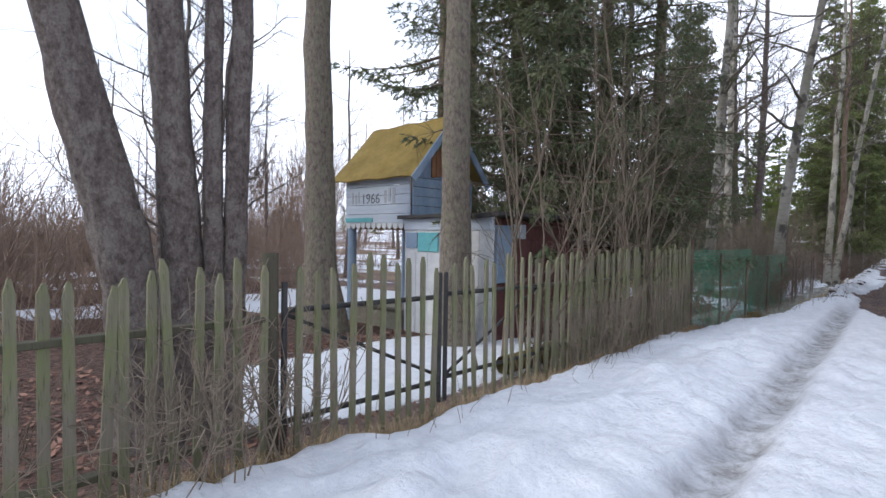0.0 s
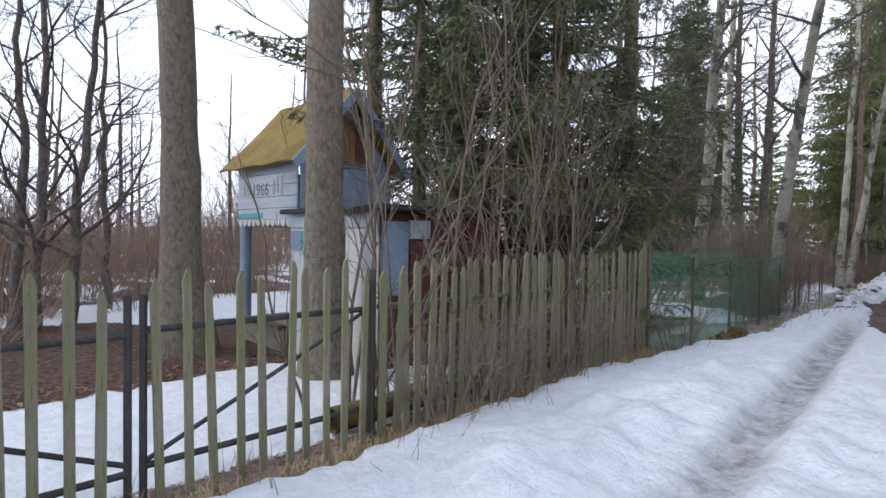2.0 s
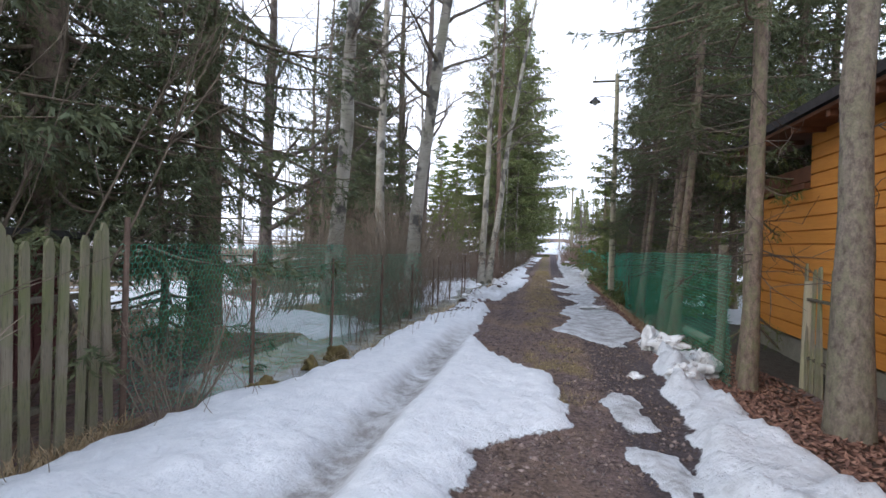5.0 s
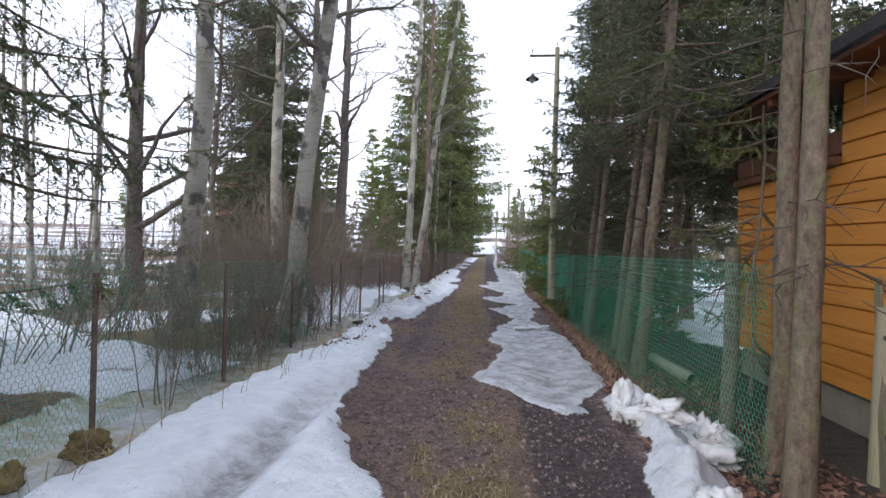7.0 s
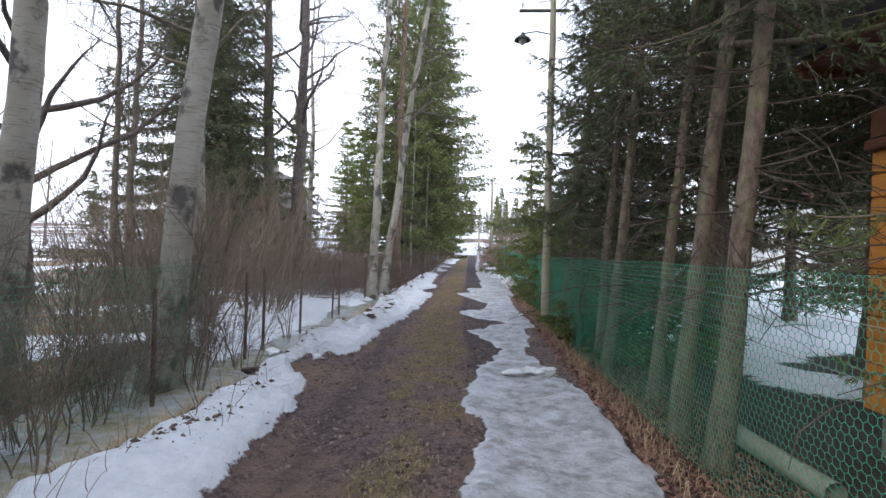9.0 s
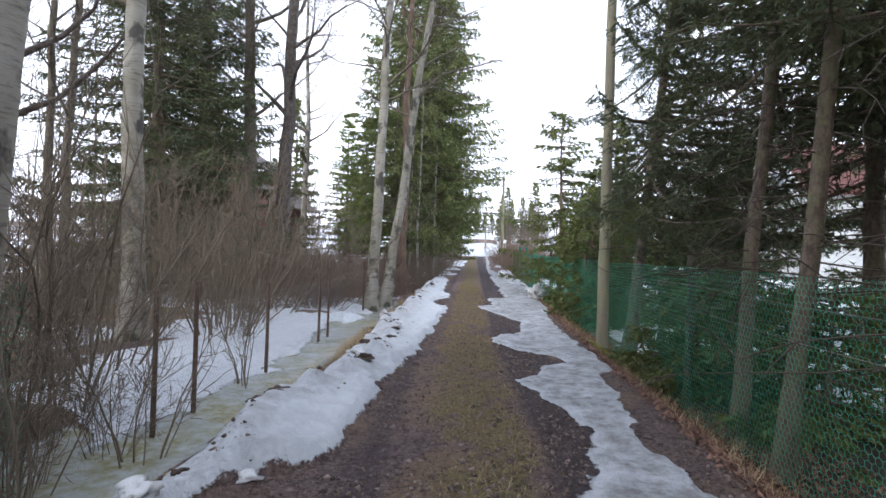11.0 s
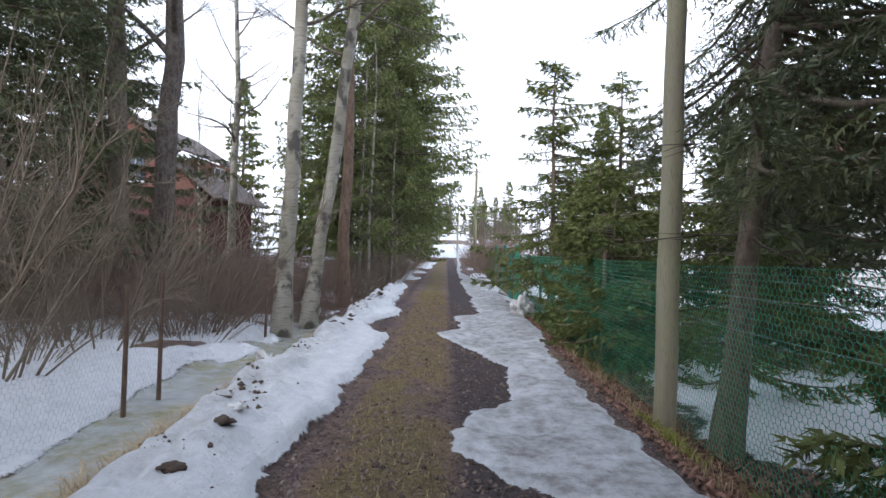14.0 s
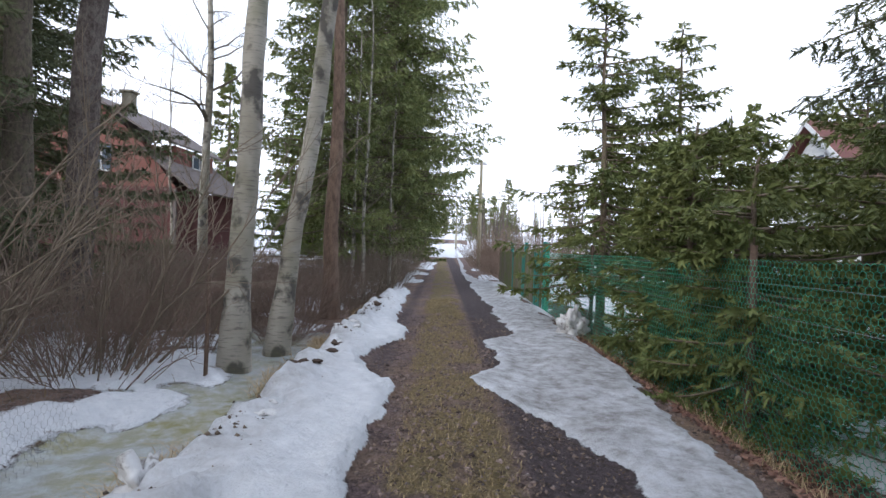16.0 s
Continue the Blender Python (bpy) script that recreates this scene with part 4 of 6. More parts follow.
def picket_mesh(seed, w, h, d=0.02):
    """A sawn pale with a worn point."""
    rs = np.random.RandomState(seed)
    bm = bmesh.new()
    a, b = w / 2 * rs.uniform(0.9, 1.05), w / 2 * rs.uniform(0.8, 1.0)
    tip = rs.uniform(-0.012, 0.012)
    prof = [(-a, 0), (a, 0), (a, h * 0.5), (b, h - rs.uniform(0.045, 0.07)), (tip + 0.006, h), (tip - 0.008, h), (-b, h - rs.uniform(0.045, 0.07)), (-a, h * 0.5)]
    f = bm.faces.new([bm.verts.new((-d / 2, y, z)) for y, z in prof])
    ex = bmesh.ops.extrude_face_region(bm, geom=[f])
    bmesh.ops.translate(bm, verts=[g for g in ex["geom"] if isinstance(g, bmesh.types.BMVert)], vec=(d, 0, 0))
    bmesh.ops.recalc_face_normals(bm, faces=bm.faces)
    me = bpy.data.meshes.new("picket")
    bm.to_mesh(me)
    bm.free()
    me.materials.append(M_PICKET)
    return me


def pickets(parent, y0, y1, step, w, top, seed, off=0.02, tilt=1.5):
    rs = np.random.RandomState(seed)
    kinds = [picket_mesh(seed * 10 + i, w, 1.36 + 0.02 * i) for i in range(6)]
    y = y0
    while y < y1:
        ob = new("picket", kinds[rs.randint(6)])
        ob.parent = parent
        zt = (top(y) if callable(top) else top) + rs.normal(0, 0.018)
        ob.matrix_basis = parent.matrix_basis.inverted() @ pose(FENCE_X(y) + off + rs.normal(0, 0.004), y + rs.normal(0, 0.008), zt - 1.41, rs.normal(0, tilt), rs.normal(0, 0.8), rs.normal(0, 3))
        y += step * rs.uniform(0.9, 1.12)


def fence_run(y0, y1, label, step, w, top, seed, posts):
    f = root("picket_fence", (FENCE_X(y0), y0, 0), label, "fence")
    inv = f.matrix_basis.inverted()
    for z in (0.2, 0.88):
        a, b = inv @ Vector((FENCE_X(y0) - 0.03, y0, z + 0.02)), inv @ Vector((FENCE_X(y1) - 0.03, y1, z))
        bar_part("rail", a, b, 0.075, 0.035, M_PICKET_DARK, f)
    for y in posts:
        x = FENCE_X(y) - 0.1
        a = inv @ Vector((x, y, gz(x, y) - 0.2))
        tube_part("post", [a, a + Vector((0.01, 0, 0.7)), a + Vector((0, 0.01, 1.36))], [0.055, 0.05, 0.047], M_PICKET_DARK, f, 9, 0.08, int(y * 10) + 99)
    pickets(f, y0, y1, step, w, top, seed)
    return f


bpy.context.view_layer.update()
fence_run(-5.0, 1.62, "weathered mossy picket fence with wide gaps", 0.116, 0.05, 1.21, 3, (-4.4, -2.4, -0.4))
fence_run(4.82, 9.25, "weathered grey-green picket fence, densely set", 0.114, 0.064, table([(4.8, 1.17), (6, 1.24), (9.3, 1.28)]), 4, (6.3, 7.9, 9.15))


def gate_leaf(y0, y1, hinge, seed):
    g = root("gate", (FENCE_X(y0), y0, 0.1), "closed picket gate leaf on a dark steel pipe frame", "gate", "double gate")
    inv = g.matrix_basis.inverted()
    x = FENCE_X(y0) - 0.02
    P = lambda y, z: inv @ Vector((x, y, z))
    for nm, a, b in (("frame_bar", P(y0, 0.22), P(y1, 0.2)), ("frame_bar", P(y0, 0.92), P(y1, 0.9)), ("frame_upright", P(y0, 0.02), P(y0, 1.1)), ("frame_upright", P(y1, 0.02), P(y1, 1.1))):
        tube_part(nm, [a, b], [0.02, 0.02], M_DARK_METAL, g, 8)
    far, nearer = (y1, y0) if hinge == "lo" else (y0, y1)
    tube_part("brace", [P(far, 0.24), P(nearer, 0.9)], [0.014, 0.014], M_DARK_METAL, g, 7)
    pickets(g, y0 + 0.07, y1 - 0.03, 0.14, 0.047, 1.19, seed, 0.025, 0.8)


gate_leaf(1.76, 3.2, "lo", 5)
gate_leaf(3.27, 4.72, "hi", 6)
for y, pr in ((1.68, 0.055), (4.77, 0.035)):
    p = root("gate_post", (-2.97, y, gz(-2.97, y) - 0.1), "round dark wooden gate post", "post", "gate posts")
    tube_part("shaft", [(0, 0, 0), (0.01, 0, 0.7), (0, 0, 1.38)], [pr * 1.1, pr, pr * 0.95], M_PICKET_DARK, p, 10, 0.08, int(y * 7))


# ---- playhouse ----
def boards(name, lo, hi, n, material, parent, axis=2, gap=0.006):
    """A wall of n boards, each a piece of its own; axis is the way they are stacked."""
    lo, hi = Vector(lo), Vector(hi)
    s = (hi[axis] - lo[axis]) / n
    for i in range(n):
        a, b = lo.copy(), hi.copy()
        a[axis], b[axis] = lo[axis] + i * s + gap / 2, lo[axis] + (i + 1) * s - gap / 2
        box_part(name, a, b, material, parent, 0.004)


def prism(name, pts, axis_vec, material, parent, label=""):
    bm = bmesh.new()
    f = bm.faces.new([bm.verts.new(p) for p in pts])
    ex = bmesh.ops.extrude_face_region(bm, geom=[f])
    bmesh.ops.translate(bm, verts=[g for g in ex["geom"] if isinstance(g, bmesh.types.BMVert)], vec=axis_vec)
    bmesh.ops.recalc_face_normals(bm, faces=bm.faces)
    return part(name, bm, material, parent, label)


def playhouse():
    bx, by = -7.2, 6.2
    base = gz(-6.5, 6.6) - 0.15
    h = root("playhouse", (bx, by, base), "small raised playhouse with mossy roof, pale boards and blue gable", "shed")
    Z = lambda z: z - base
    L = lambda x, y, z: (x - bx, y - by, Z(z))
    # raised cabin
    boards("facade_board", L(-8.15, 6.2, 1.62), L(-6.4, 6.23, 2.45), 5, M_PALE, h)
    boards("gable_board", L(-6.39, 6.24, 1.6), L(-6.36, 7.82, 2.4), 5, M_BLUE, h)
    box_part("back_wall", L(-8.15, 7.79, 1.6), L(-6.4, 7.82, 2.45), M_BROWN, h)
    box_part("side_wall", L(-8.18, 6.24, 1.6), L(-8.15, 7.82, 2.45), M_BROWN, h)
    box_part("cabin_floor", L(-8.15, 6.24, 1.52), L(-6.4, 7.82, 1.6), M_BROWN, h)
    prism("gable", [L(-6.38, 6.2, 2.41), L(-6.38, 7.84, 2.41), L(-6.38, 7.02, 3.45)], (-0.03, 0, 0), M_BLUE, h)
    for i in range(6):
        y = 6.68 + i * 0.118
        zt = 3.3 - abs(y + 0.055 - 7.02) * 1.15 - 0.1
        box_part("gable_panel", L(-6.37, y, 2.43 + 0.02 * (i % 3)), L(-6.345, y + 0.11, zt), M_BROWN, h)
    box_part("hatch", L(-6.352, 7.13, 2.5), L(-6.33, 7.3, 2.98), M_DARK_RED, h)
    # roof: two slopes with a little sag, and blue barge boards
    for sy, name in ((-1, "roof_slope"), (1, "roof_slope")):
        bm = bmesh.new()
        n, m = 8, 6
        g = []
        for i in range(n + 1):
            for j in range(m + 1):
                s = j / m
                x = -8.45 + 2.3 * i / n + (0.12 * s if i == 0 else 0)
                y = 7.02 + sy * (1.0 * (1 - s))
                z = 2.4 + 1.14 * s - 0.03 * math.sin(s * 3.14) + 0.015 * math.sin(i * 2.1)
                g.append(bm.verts.new(L(x, y, z)))
        for i in range(n):
            for j in range(m):
                k = i * (m + 1) + j
                bm.faces.new([g[k], g[k + m + 1], g[k + m + 2], g[k + 1]])
        bmesh.ops.recalc_face_normals(bm, faces=bm.faces)
        bmesh.ops.solidify(bm, geom=bm.faces[:], thickness=0.03)
        part(name, bm, M_ROOF_MOSS, h)
        bar_part("barge_board", L(-6.13, 7.02 + sy * 1.01, 2.33), L(-6.13, 7.02, 3.48), 0.03, 0.12, M_BLUE, h)
    # toothed trim below the facade
    bm = bmesh.new()
    for i in range(12):
        x = -8.12 + i * 0.145
        f = bm.faces.new([bm.verts.new(L(x + dx, 6.19, z)) for dx, z in ((0, 1.62), (0.135, 1.62), (0.12, 1.55), (0.068, 1.51), (0.016, 1.55))])
        ex = bmesh.ops.extrude_face_region(bm, geom=[f])
        bmesh.ops.translate(bm, verts=[q for q in ex["geom"] if isinstance(q, bmesh.types.BMVert)], vec=(0, 0.02, 0))
    part("scalloped_trim", bm, M_WHITE, h)
    box_part("turquoise_strip", L(-8.14, 6.185, 1.64), L(-7.35, 6.2, 1.72), M_TURQ, h)
    # year painted on the facade, and faded marks on both sides of it
    cu = bpy.data.curves.new("year", "FONT")
    cu.body, cu.size, cu.extrude = "1966", 0.26, 0.002
    tx = new("year_lettering", cu)
    dg = bpy.context.evaluated_depsgraph_get()
    me = bpy.data.meshes.new_from_object(tx.evaluated_get(dg))
    bpy.data.objects.remove(tx)
    me.materials.append(M_BLACK)
    yr = hang("year_lettering", me, h, "black painted year number")
    yr.matrix_basis = pose(-7.68 - bx, 6.196 - by, Z(1.98), 90, 0, 0)
    for x0, w, z0, z1 in ((-7.96, 0.05, 1.98, 2.2), (-7.86, 0.05, 1.98, 2.16), (-7.78, 0.04, 2.0, 2.2), (-7.05, 0.06, 1.98, 2.2), (-6.94, 0.06, 2.0, 2.24), (-6.83, 0.07, 1.97, 2.24)):
        box_part("faded_mark", L(x0, 6.193, z0), L(x0 + w, 6.2, z1), M_GREY_MARK, h, 0.001)
    # undercroft
    tube_part("post", [L(-8.05, 6.28, -0.35), L(-8.05, 6.28, 1.55)], [0.09, 0.085], M_BLUE, h, 12)
    tube_part("post", [L(-8.05, 7.7, -0.35), L(-8.05, 7.7, 1.55)], [0.09, 0.085], M_BLUE, h, 12)
    boards("undercroft_board", L(-7.6, 7.5, -0.3), L(-6.45, 7.53, 1.55), 8, M_BROWN, h, 0)
    box_part("concrete_step", L(-7.85, 6.05, -0.4), L(-6.5, 6.9, 0.12), M_CONCRETE, h, 0.03)
    box_part("fallen_board", L(-7.8, 6.0, 0.121), L(-6.5, 6.12, 0.16), M_PICKET_DARK, h)
    # lower room
    boards("room_front_board", L(-6.43, 6.13, -0.3), L(-4.57, 6.16, 1.5), 7, M_WHITE, h, 0)
    box_part("lintel_board", L(-6.44, 6.11, 1.5), L(-4.56, 6.15, 1.7), M_PALE, h)
    box_part("turquoise_panel", L(-6.1, 6.105, 1.15), L(-5.65, 6.13, 1.46), M_TURQ, h)
    box_part("blue_panel", L(-6.38, 6.105, 1.2), L(-6.12, 6.128, 1.46), M_BLUE, h)
    box_part("room_core", L(-6.43, 6.17, -0.3), L(-4.62, 8.4, 1.68), M_DARK_RED, h)
    box_part("side_door", L(-4.62, 6.22, 0.72), L(-4.56, 6.6, 1.58), M_BLUE, h)
    box_part("sill_board", L(-4.62, 6.2, -0.25), L(-4.57, 6.62, 0.7), M_DARK_RED, h)
    box_part("side_board", L(-4.62, 6.63, 1.38), L(-4.55, 6.95, 1.6), M_PALE, h)
    boards("side_plank", L(-4.62, 6.64, -0.25), L(-4.575, 8.4, 1.36), 8, M_DARK_RED, h, 1)
    bm = bmesh.new()
    bm_box(bm, L(-6.5, 6.0, 1.7), L(-4.4, 8.6, 1.76), 0.01)
    bmesh.ops.subdivide_edges(bm, edges=bm.edges[:], cuts=3, use_grid_fill=True)
    for v in bm.verts:
        v.co.z += 0.02 * math.sin(v.co.x * 5) + 0.012 * math.sin(v.co.y * 9)
    part("flat_roof", bm, M_FELT, h, "ragged black roofing felt")
    return h


playhouse()


def red_shed():
    base = gz(-5.4, 9.0) - 0.1
    s = root("garden_shed", (-5.2, 9.3, base), "low dark-red board shed behind the picket fence", "shed")
    boards("wall_board", (-1.2, -0.6, 0), (0.6, -0.57, 1.55), 11, M_DARK_RED, s, 0)
    boards("wall_board", (0.57, -0.57, 0), (0.6, 1.2, 1.55), 10, M_DARK_RED, s, 1)
    box_part("pale_board", (0.6, -0.3, 0.35), (0.625, 0.1, 1.4), M_PICKET, s)
    box_part("core", (-1.2, -0.56, 0), (0.56, 1.2, 1.55), M_DARK_RED, s)
    bar_part("roof", (-0.3, -0.8, 1.66), (-0.3, 1.4, 1.58), 2.2, 0.07, M_FELT, s)


red_shed()


# ---- wire fences ----
def hex_net(x_of, y0, y1, z0_of, height, cell, wire, name, material, parent, skip=0.0, seed=0):
    """Hexagonal netting: slim three-sided wires along every cell edge, with a slight sag."""
    rs = np.random.RandomState(seed)
    a = cell / math.sqrt(3)
    rows = int(height / (1.5 * a))
    cols = int((y1 - y0) / cell)
    i, j = np.meshgrid(np.arange(cols), np.arange(rows))
    i, j = i.ravel(), j.ravel()
    cy, cz = y0 + (i + 0.5 * (j % 2)) * cell, (j * 1.5) * a
    segs = []
    for (ay, az), (by, bz) in ((((0, a)), (cell / 2, a / 2)), ((0, a), (-cell / 2, a / 2)), ((cell / 2, a / 2), (cell / 2, -a / 2))):
        segs.append(np.stack([cy + ay, cz + az, cy + by, cz + bz], -1))
    s = np.concatenate(segs)
    if skip:
        s = s[rs.rand(len(s)) > skip]

    def place(y, z):
        sag = 0.035 * (fbm(y * 0.9 + seed, z * 1.2, 3) - 0.5)
        return np.stack([x_of(y) + 2.0 * sag, y + sag * 0.5, z0_of(y) + z + sag * (z / height)], -1)

    A, B = place(s[:, 0], s[:, 1]), place(s[:, 2], s[:, 3])
    d = B - A
    d /= np.linalg.norm(d, axis=1)[:, None]
    n1 = np.tile(np.array([[1.0, 0, 0]]), (len(d), 1))
    n2 = np.cross(d, n1)
    rings = []
    for P in (A, B):
        for k in range(3):
            t = 2.094 * k
            rings.append(P + wire * (math.cos(t) * n1 + math.sin(t) * n2))
    v = np.stack(rings, 1).reshape(-1, 3) - np.array(parent.location)
    b = np.arange(len(A))[:, None] * 6
    f = np.concatenate([np.concatenate([b + k, b + (k + 1) % 3, b + 3 + (k + 1) % 3, b + 3 + k], 1) for k in range(3)])
    hang(name, mesh_np(name, v, f, material), parent)


NET_X = table([(12, 2.14), (15, 2.03), (20, 1.98), (23.5, 2.09), (28, 1.95), (34, 1.7)])
net_z = lambda y: ROAD_Z(y) - 0.26


def side_fence():
    f = root("wire_fence", (2.12, 12.4, 0), "green hexagonal wire netting fence along the lane", "fence")
    hex_net(NET_X, 12.45, 20.0, net_z, 1.5, 0.05, 0.0018, "netting", M_GREEN_MESH, f, 0, 1)
    hex_net(NET_X, 20.0, 27.0, net_z, 1.5, 0.05, 0.0019, "netting", M_GREEN_MESH, f, 0, 2)
    hex_net(NET_X, 27.0, 33.8, net_z, 1.5, 0.06, 0.003, "netting", M_GREEN_MESH, f, 0, 3)
    for z in (1.02, 1.26):
        ys = np.linspace(12.4, 33.8, 40)
        pts = np.stack([NET_X(ys) - 2.12 - 0.006, ys - 12.4, net_z(ys) + z + 0.02 * np.sin(ys * 1.3)], -1)
        tube_part("strand", pts, [0.0022] * 40, M_WIRE, f, 4)
    for y, m, r in ((13.45, M_GREY_BARK, 0.06), (20.4, M_PICKET_DARK, 0.045), (26.2, M_RUST, 0.03), (30.5, M_RUST, 0.03), (33.7, M_GREEN_MESH, 0.05)):
        x = NET_X(y) + (0.2 if y < 14 else 0.06)
        z = gz(x, y)
        tube_part("post", [(x - 2.12, y - 12.4, z - 0.2), (x - 2.10, y - 12.42, z + 0.8), (x - 2.11, y - 12.42, z + 1.62)], [r * 1.05, r, r * 0.92], m, f, 10, 0.1, int(y))


side_fence()

LEFT_X = table([(9.2, -2.82), (14.5, -2.68), (19, -2.8), (24, -2.95), (31, -3.1)])
left_z = lambda y: ROAD_Z(y) - 0.24


def left_fence():
    f = root("wire_fence", (-2.82, 9.3, 0), "sagging grey and green wire netting on rusty posts", "fence")
    hex_net(LEFT_X, 9.3, 13.2, left_z, 1.45, 0.05, 0.0017, "netting", M_GREEN_MESH, f, 0, 5)
    hex_net(LEFT_X, 13.2, 17.6, left_z, 1.3, 0.055, 0.0012, "netting", M_GREEN_MESH, f, 0.08, 7)
    hex_net(LEFT_X, 17.6, 25.5, left_z, 1.0, 0.055, 0.0008, "netting", M_WIRE, f, 0.05, 6)
    for y, h in ((9.33, 1.5), (10.9, 1.42), (12.7, 1.3), (14.6, 1.35), (16.7, 1.15), (18.85, 1.2), (19.5, 1.25), (21.3, 1.15), (23.7, 1.2), (24.3, 1.3), (27.5, 1.2)):
        x = LEFT_X(y)
        z = gz(x, y)
        tube_part("post", [(x + 2.82, y - 9.3, z - 0.2), (x + 2.82 + 0.01, y - 9.3, z + h * 0.5), (x + 2.82, y - 9.3 + 0.02, z + h)], [0.024, 0.022, 0.02], M_RUST, f, 7, 0.1, int(y * 3))


left_fence()


# ---- wooden poles ----
def utility_pole(at, height, r, label, lamp, seed):
    x, y = at
    z = gz(x, y)
    p = root("utility_pole", (x, y, z - 0.1), label, "utility pole", "utility poles")
    rs = np.random.RandomState(seed)
    n = 24
    pts = [(0.004 * math.sin(i), 0.004 * math.cos(i * 1.3), height * i / n) for i in range(n + 1)]
    tube_part("shaft", pts, np.linspace(r, r * 0.72, n + 1), M_POLE, p, 16, 0.05, seed)
    bar_part("crossarm", (-0.75, 0, height - 0.22), (0.35, 0, height - 0.22), 0.06, 0.06, M_PICKET_DARK, p)
    for dx in (-0.68, 0.0, 0.28):
        b = height - 0.19 if dx else height
        tube_part("insulator", [(dx, 0, b), (dx, 0, b + 0.06), (dx, 0, b + 0.07), (dx, 0, b + 0.16)], [0.012, 0.012, 0.03, 0.022], M_WHITE, p, 8)
    if lamp:
        arm = tube_part("lamp_arm", [(0, 0, height - 0.75), (-0.35, 0, height - 0.68), (-0.62, 0, height - 0.72)], [0.016, 0.016, 0.016], M_DARK_METAL, p, 7)
        tube_part("lamp_shade", [(-0.66, 0, height - 0.7), (-0.66, 0, height - 0.76), (-0.66, 0, height - 0.84), (-0.66, 0, height - 0.88)], [0.03, 0.06, 0.17, 0.19], M_DARK_METAL, p, 16, label="round enamel lamp shade")
        tube_part("lamp_globe", [(-0.66, 0, height - 0.85), (-0.66, 0, height - 0.92), (-0.66, 0, height - 0.98)], [0.09, 0.085, 0.03], M_WHITE, p, 12)


utility_pole((1.9, 23.6), 7.25, 0.096, "weathered wooden street pole with a lamp beside the netting", True, 3)
utility_pole((1.3, 53.7), 6.6, 0.12, "far weathered wooden street pole", False, 4)
utility_pole((0.3, 96), 6.6, 0.12, "far weathered wooden street pole", False, 5)


# ---- orange house ----
M_ORANGE = plain("orange_stained_log", (0.46, 0.18, 0.026), (0.56, 0.24, 0.045), 3, 0.6, 0.25, 0, (3, 0.25, 3))
M_SOFFIT = plain("brown_soffit_paint", (0.10, 0.04, 0.02), (0.17, 0.07, 0.035), 5, 0.7)
M_ROOF_DARK = plain("dark_roof_tiles", (0.025, 0.022, 0.022), (0.06, 0.052, 0.05), 8, 0.7)


def orange_house():
    h = root("log_house", (3.6, 9.0, 0), "orange-stained log cabin with a dark overhanging roof", "house")
    y1 = 7.3
    n = 15
    for i in range(n):
        z0 = 0.08 + i * 0.19
        end = y1 if z0 < 2.1 else y1 - 2.1
        bm = bmesh.new()
        prof = [(0.0, 0.0), (0.03, 0.012), (0.03, 0.178), (0.0, 0.19), (-0.16, 0.19), (-0.16, 0.0)]
        f = bm.faces.new([bm.verts.new((-a, -2.5, z0 + b)) for a, b in prof])
        ex = bmesh.ops.extrude_face_region(bm, geom=[f])
        bmesh.ops.translate(bm, verts=[g for g in ex["geom"] if isinstance(g, bmesh.types.BMVert)], vec=(0, end + 2.5, 0))
        bmesh.ops.recalc_face_normals(bm, faces=bm.faces)
        part("log", bm, M_ORANGE, h)
    box_part("back_wall", (0.17, y1 - 0.2, 0.08), (5.0, y1, 2.2), M_ORANGE, h)
    box_part("far_wall", (4.8, -2.5, 0.08), (5.0, y1 - 0.2, 2.9), M_ORANGE, h)
    box_part("near_wall", (0.17, -2.5, 0.08), (4.8, -2.3, 2.9), M_ORANGE, h)
    box_part("foundation", (0.03, -2.4, -0.7), (4.9, y1 - 0.1, 0.06), M_CONCRETE, h, 0.02)
    # recessed porch under the roof's end
    box_part("porch_deck", (-0.1, y1 - 2.1, 2.17), (4.7, y1, 2.25), M_SOFFIT, h)
    box_part("porch_wall", (0.6, y1 - 2.1, 2.26), (4.7, y1 - 2.0, 3.0), M_SOFFIT, h)
    box_part("porch_beam", (-0.02, y1 - 2.1, 2.28), (0.06, y1 + 0.05, 2.5), M_SOFFIT, h)
    box_part("soffit", (-0.45, -2.7, 2.93), (0.3, y1 + 0.4, 2.98), M_SOFFIT, h)
    bm = bmesh.new()
    f = bm.faces.new([bm.verts.new((x, -2.9, z)) for x, z in ((-0.5, 2.99), (2.3, 4.3), (5.4, 2.9), (5.4, 2.99), (2.3, 4.42), (-0.5, 3.1))])
    ex = bmesh.ops.extrude_face_region(bm, geom=[f])
    bmesh.ops.translate(bm, verts=[g for g in ex["geom"] if isinstance(g, bmesh.types.BMVert)], vec=(0, y1 + 3.5, 0))
    bmesh.ops.recalc_face_normals(bm, faces=bm.faces)
    part("roof", bm, M_ROOF_DARK, h)
    for i in range(12):
        y = -2.6 + i * 0.93
        bar_part("rafter_end", (-0.42, y, 2.9), (0.1, y, 2.92), 0.07, 0.1, M_SOFFIT, h)


orange_house()


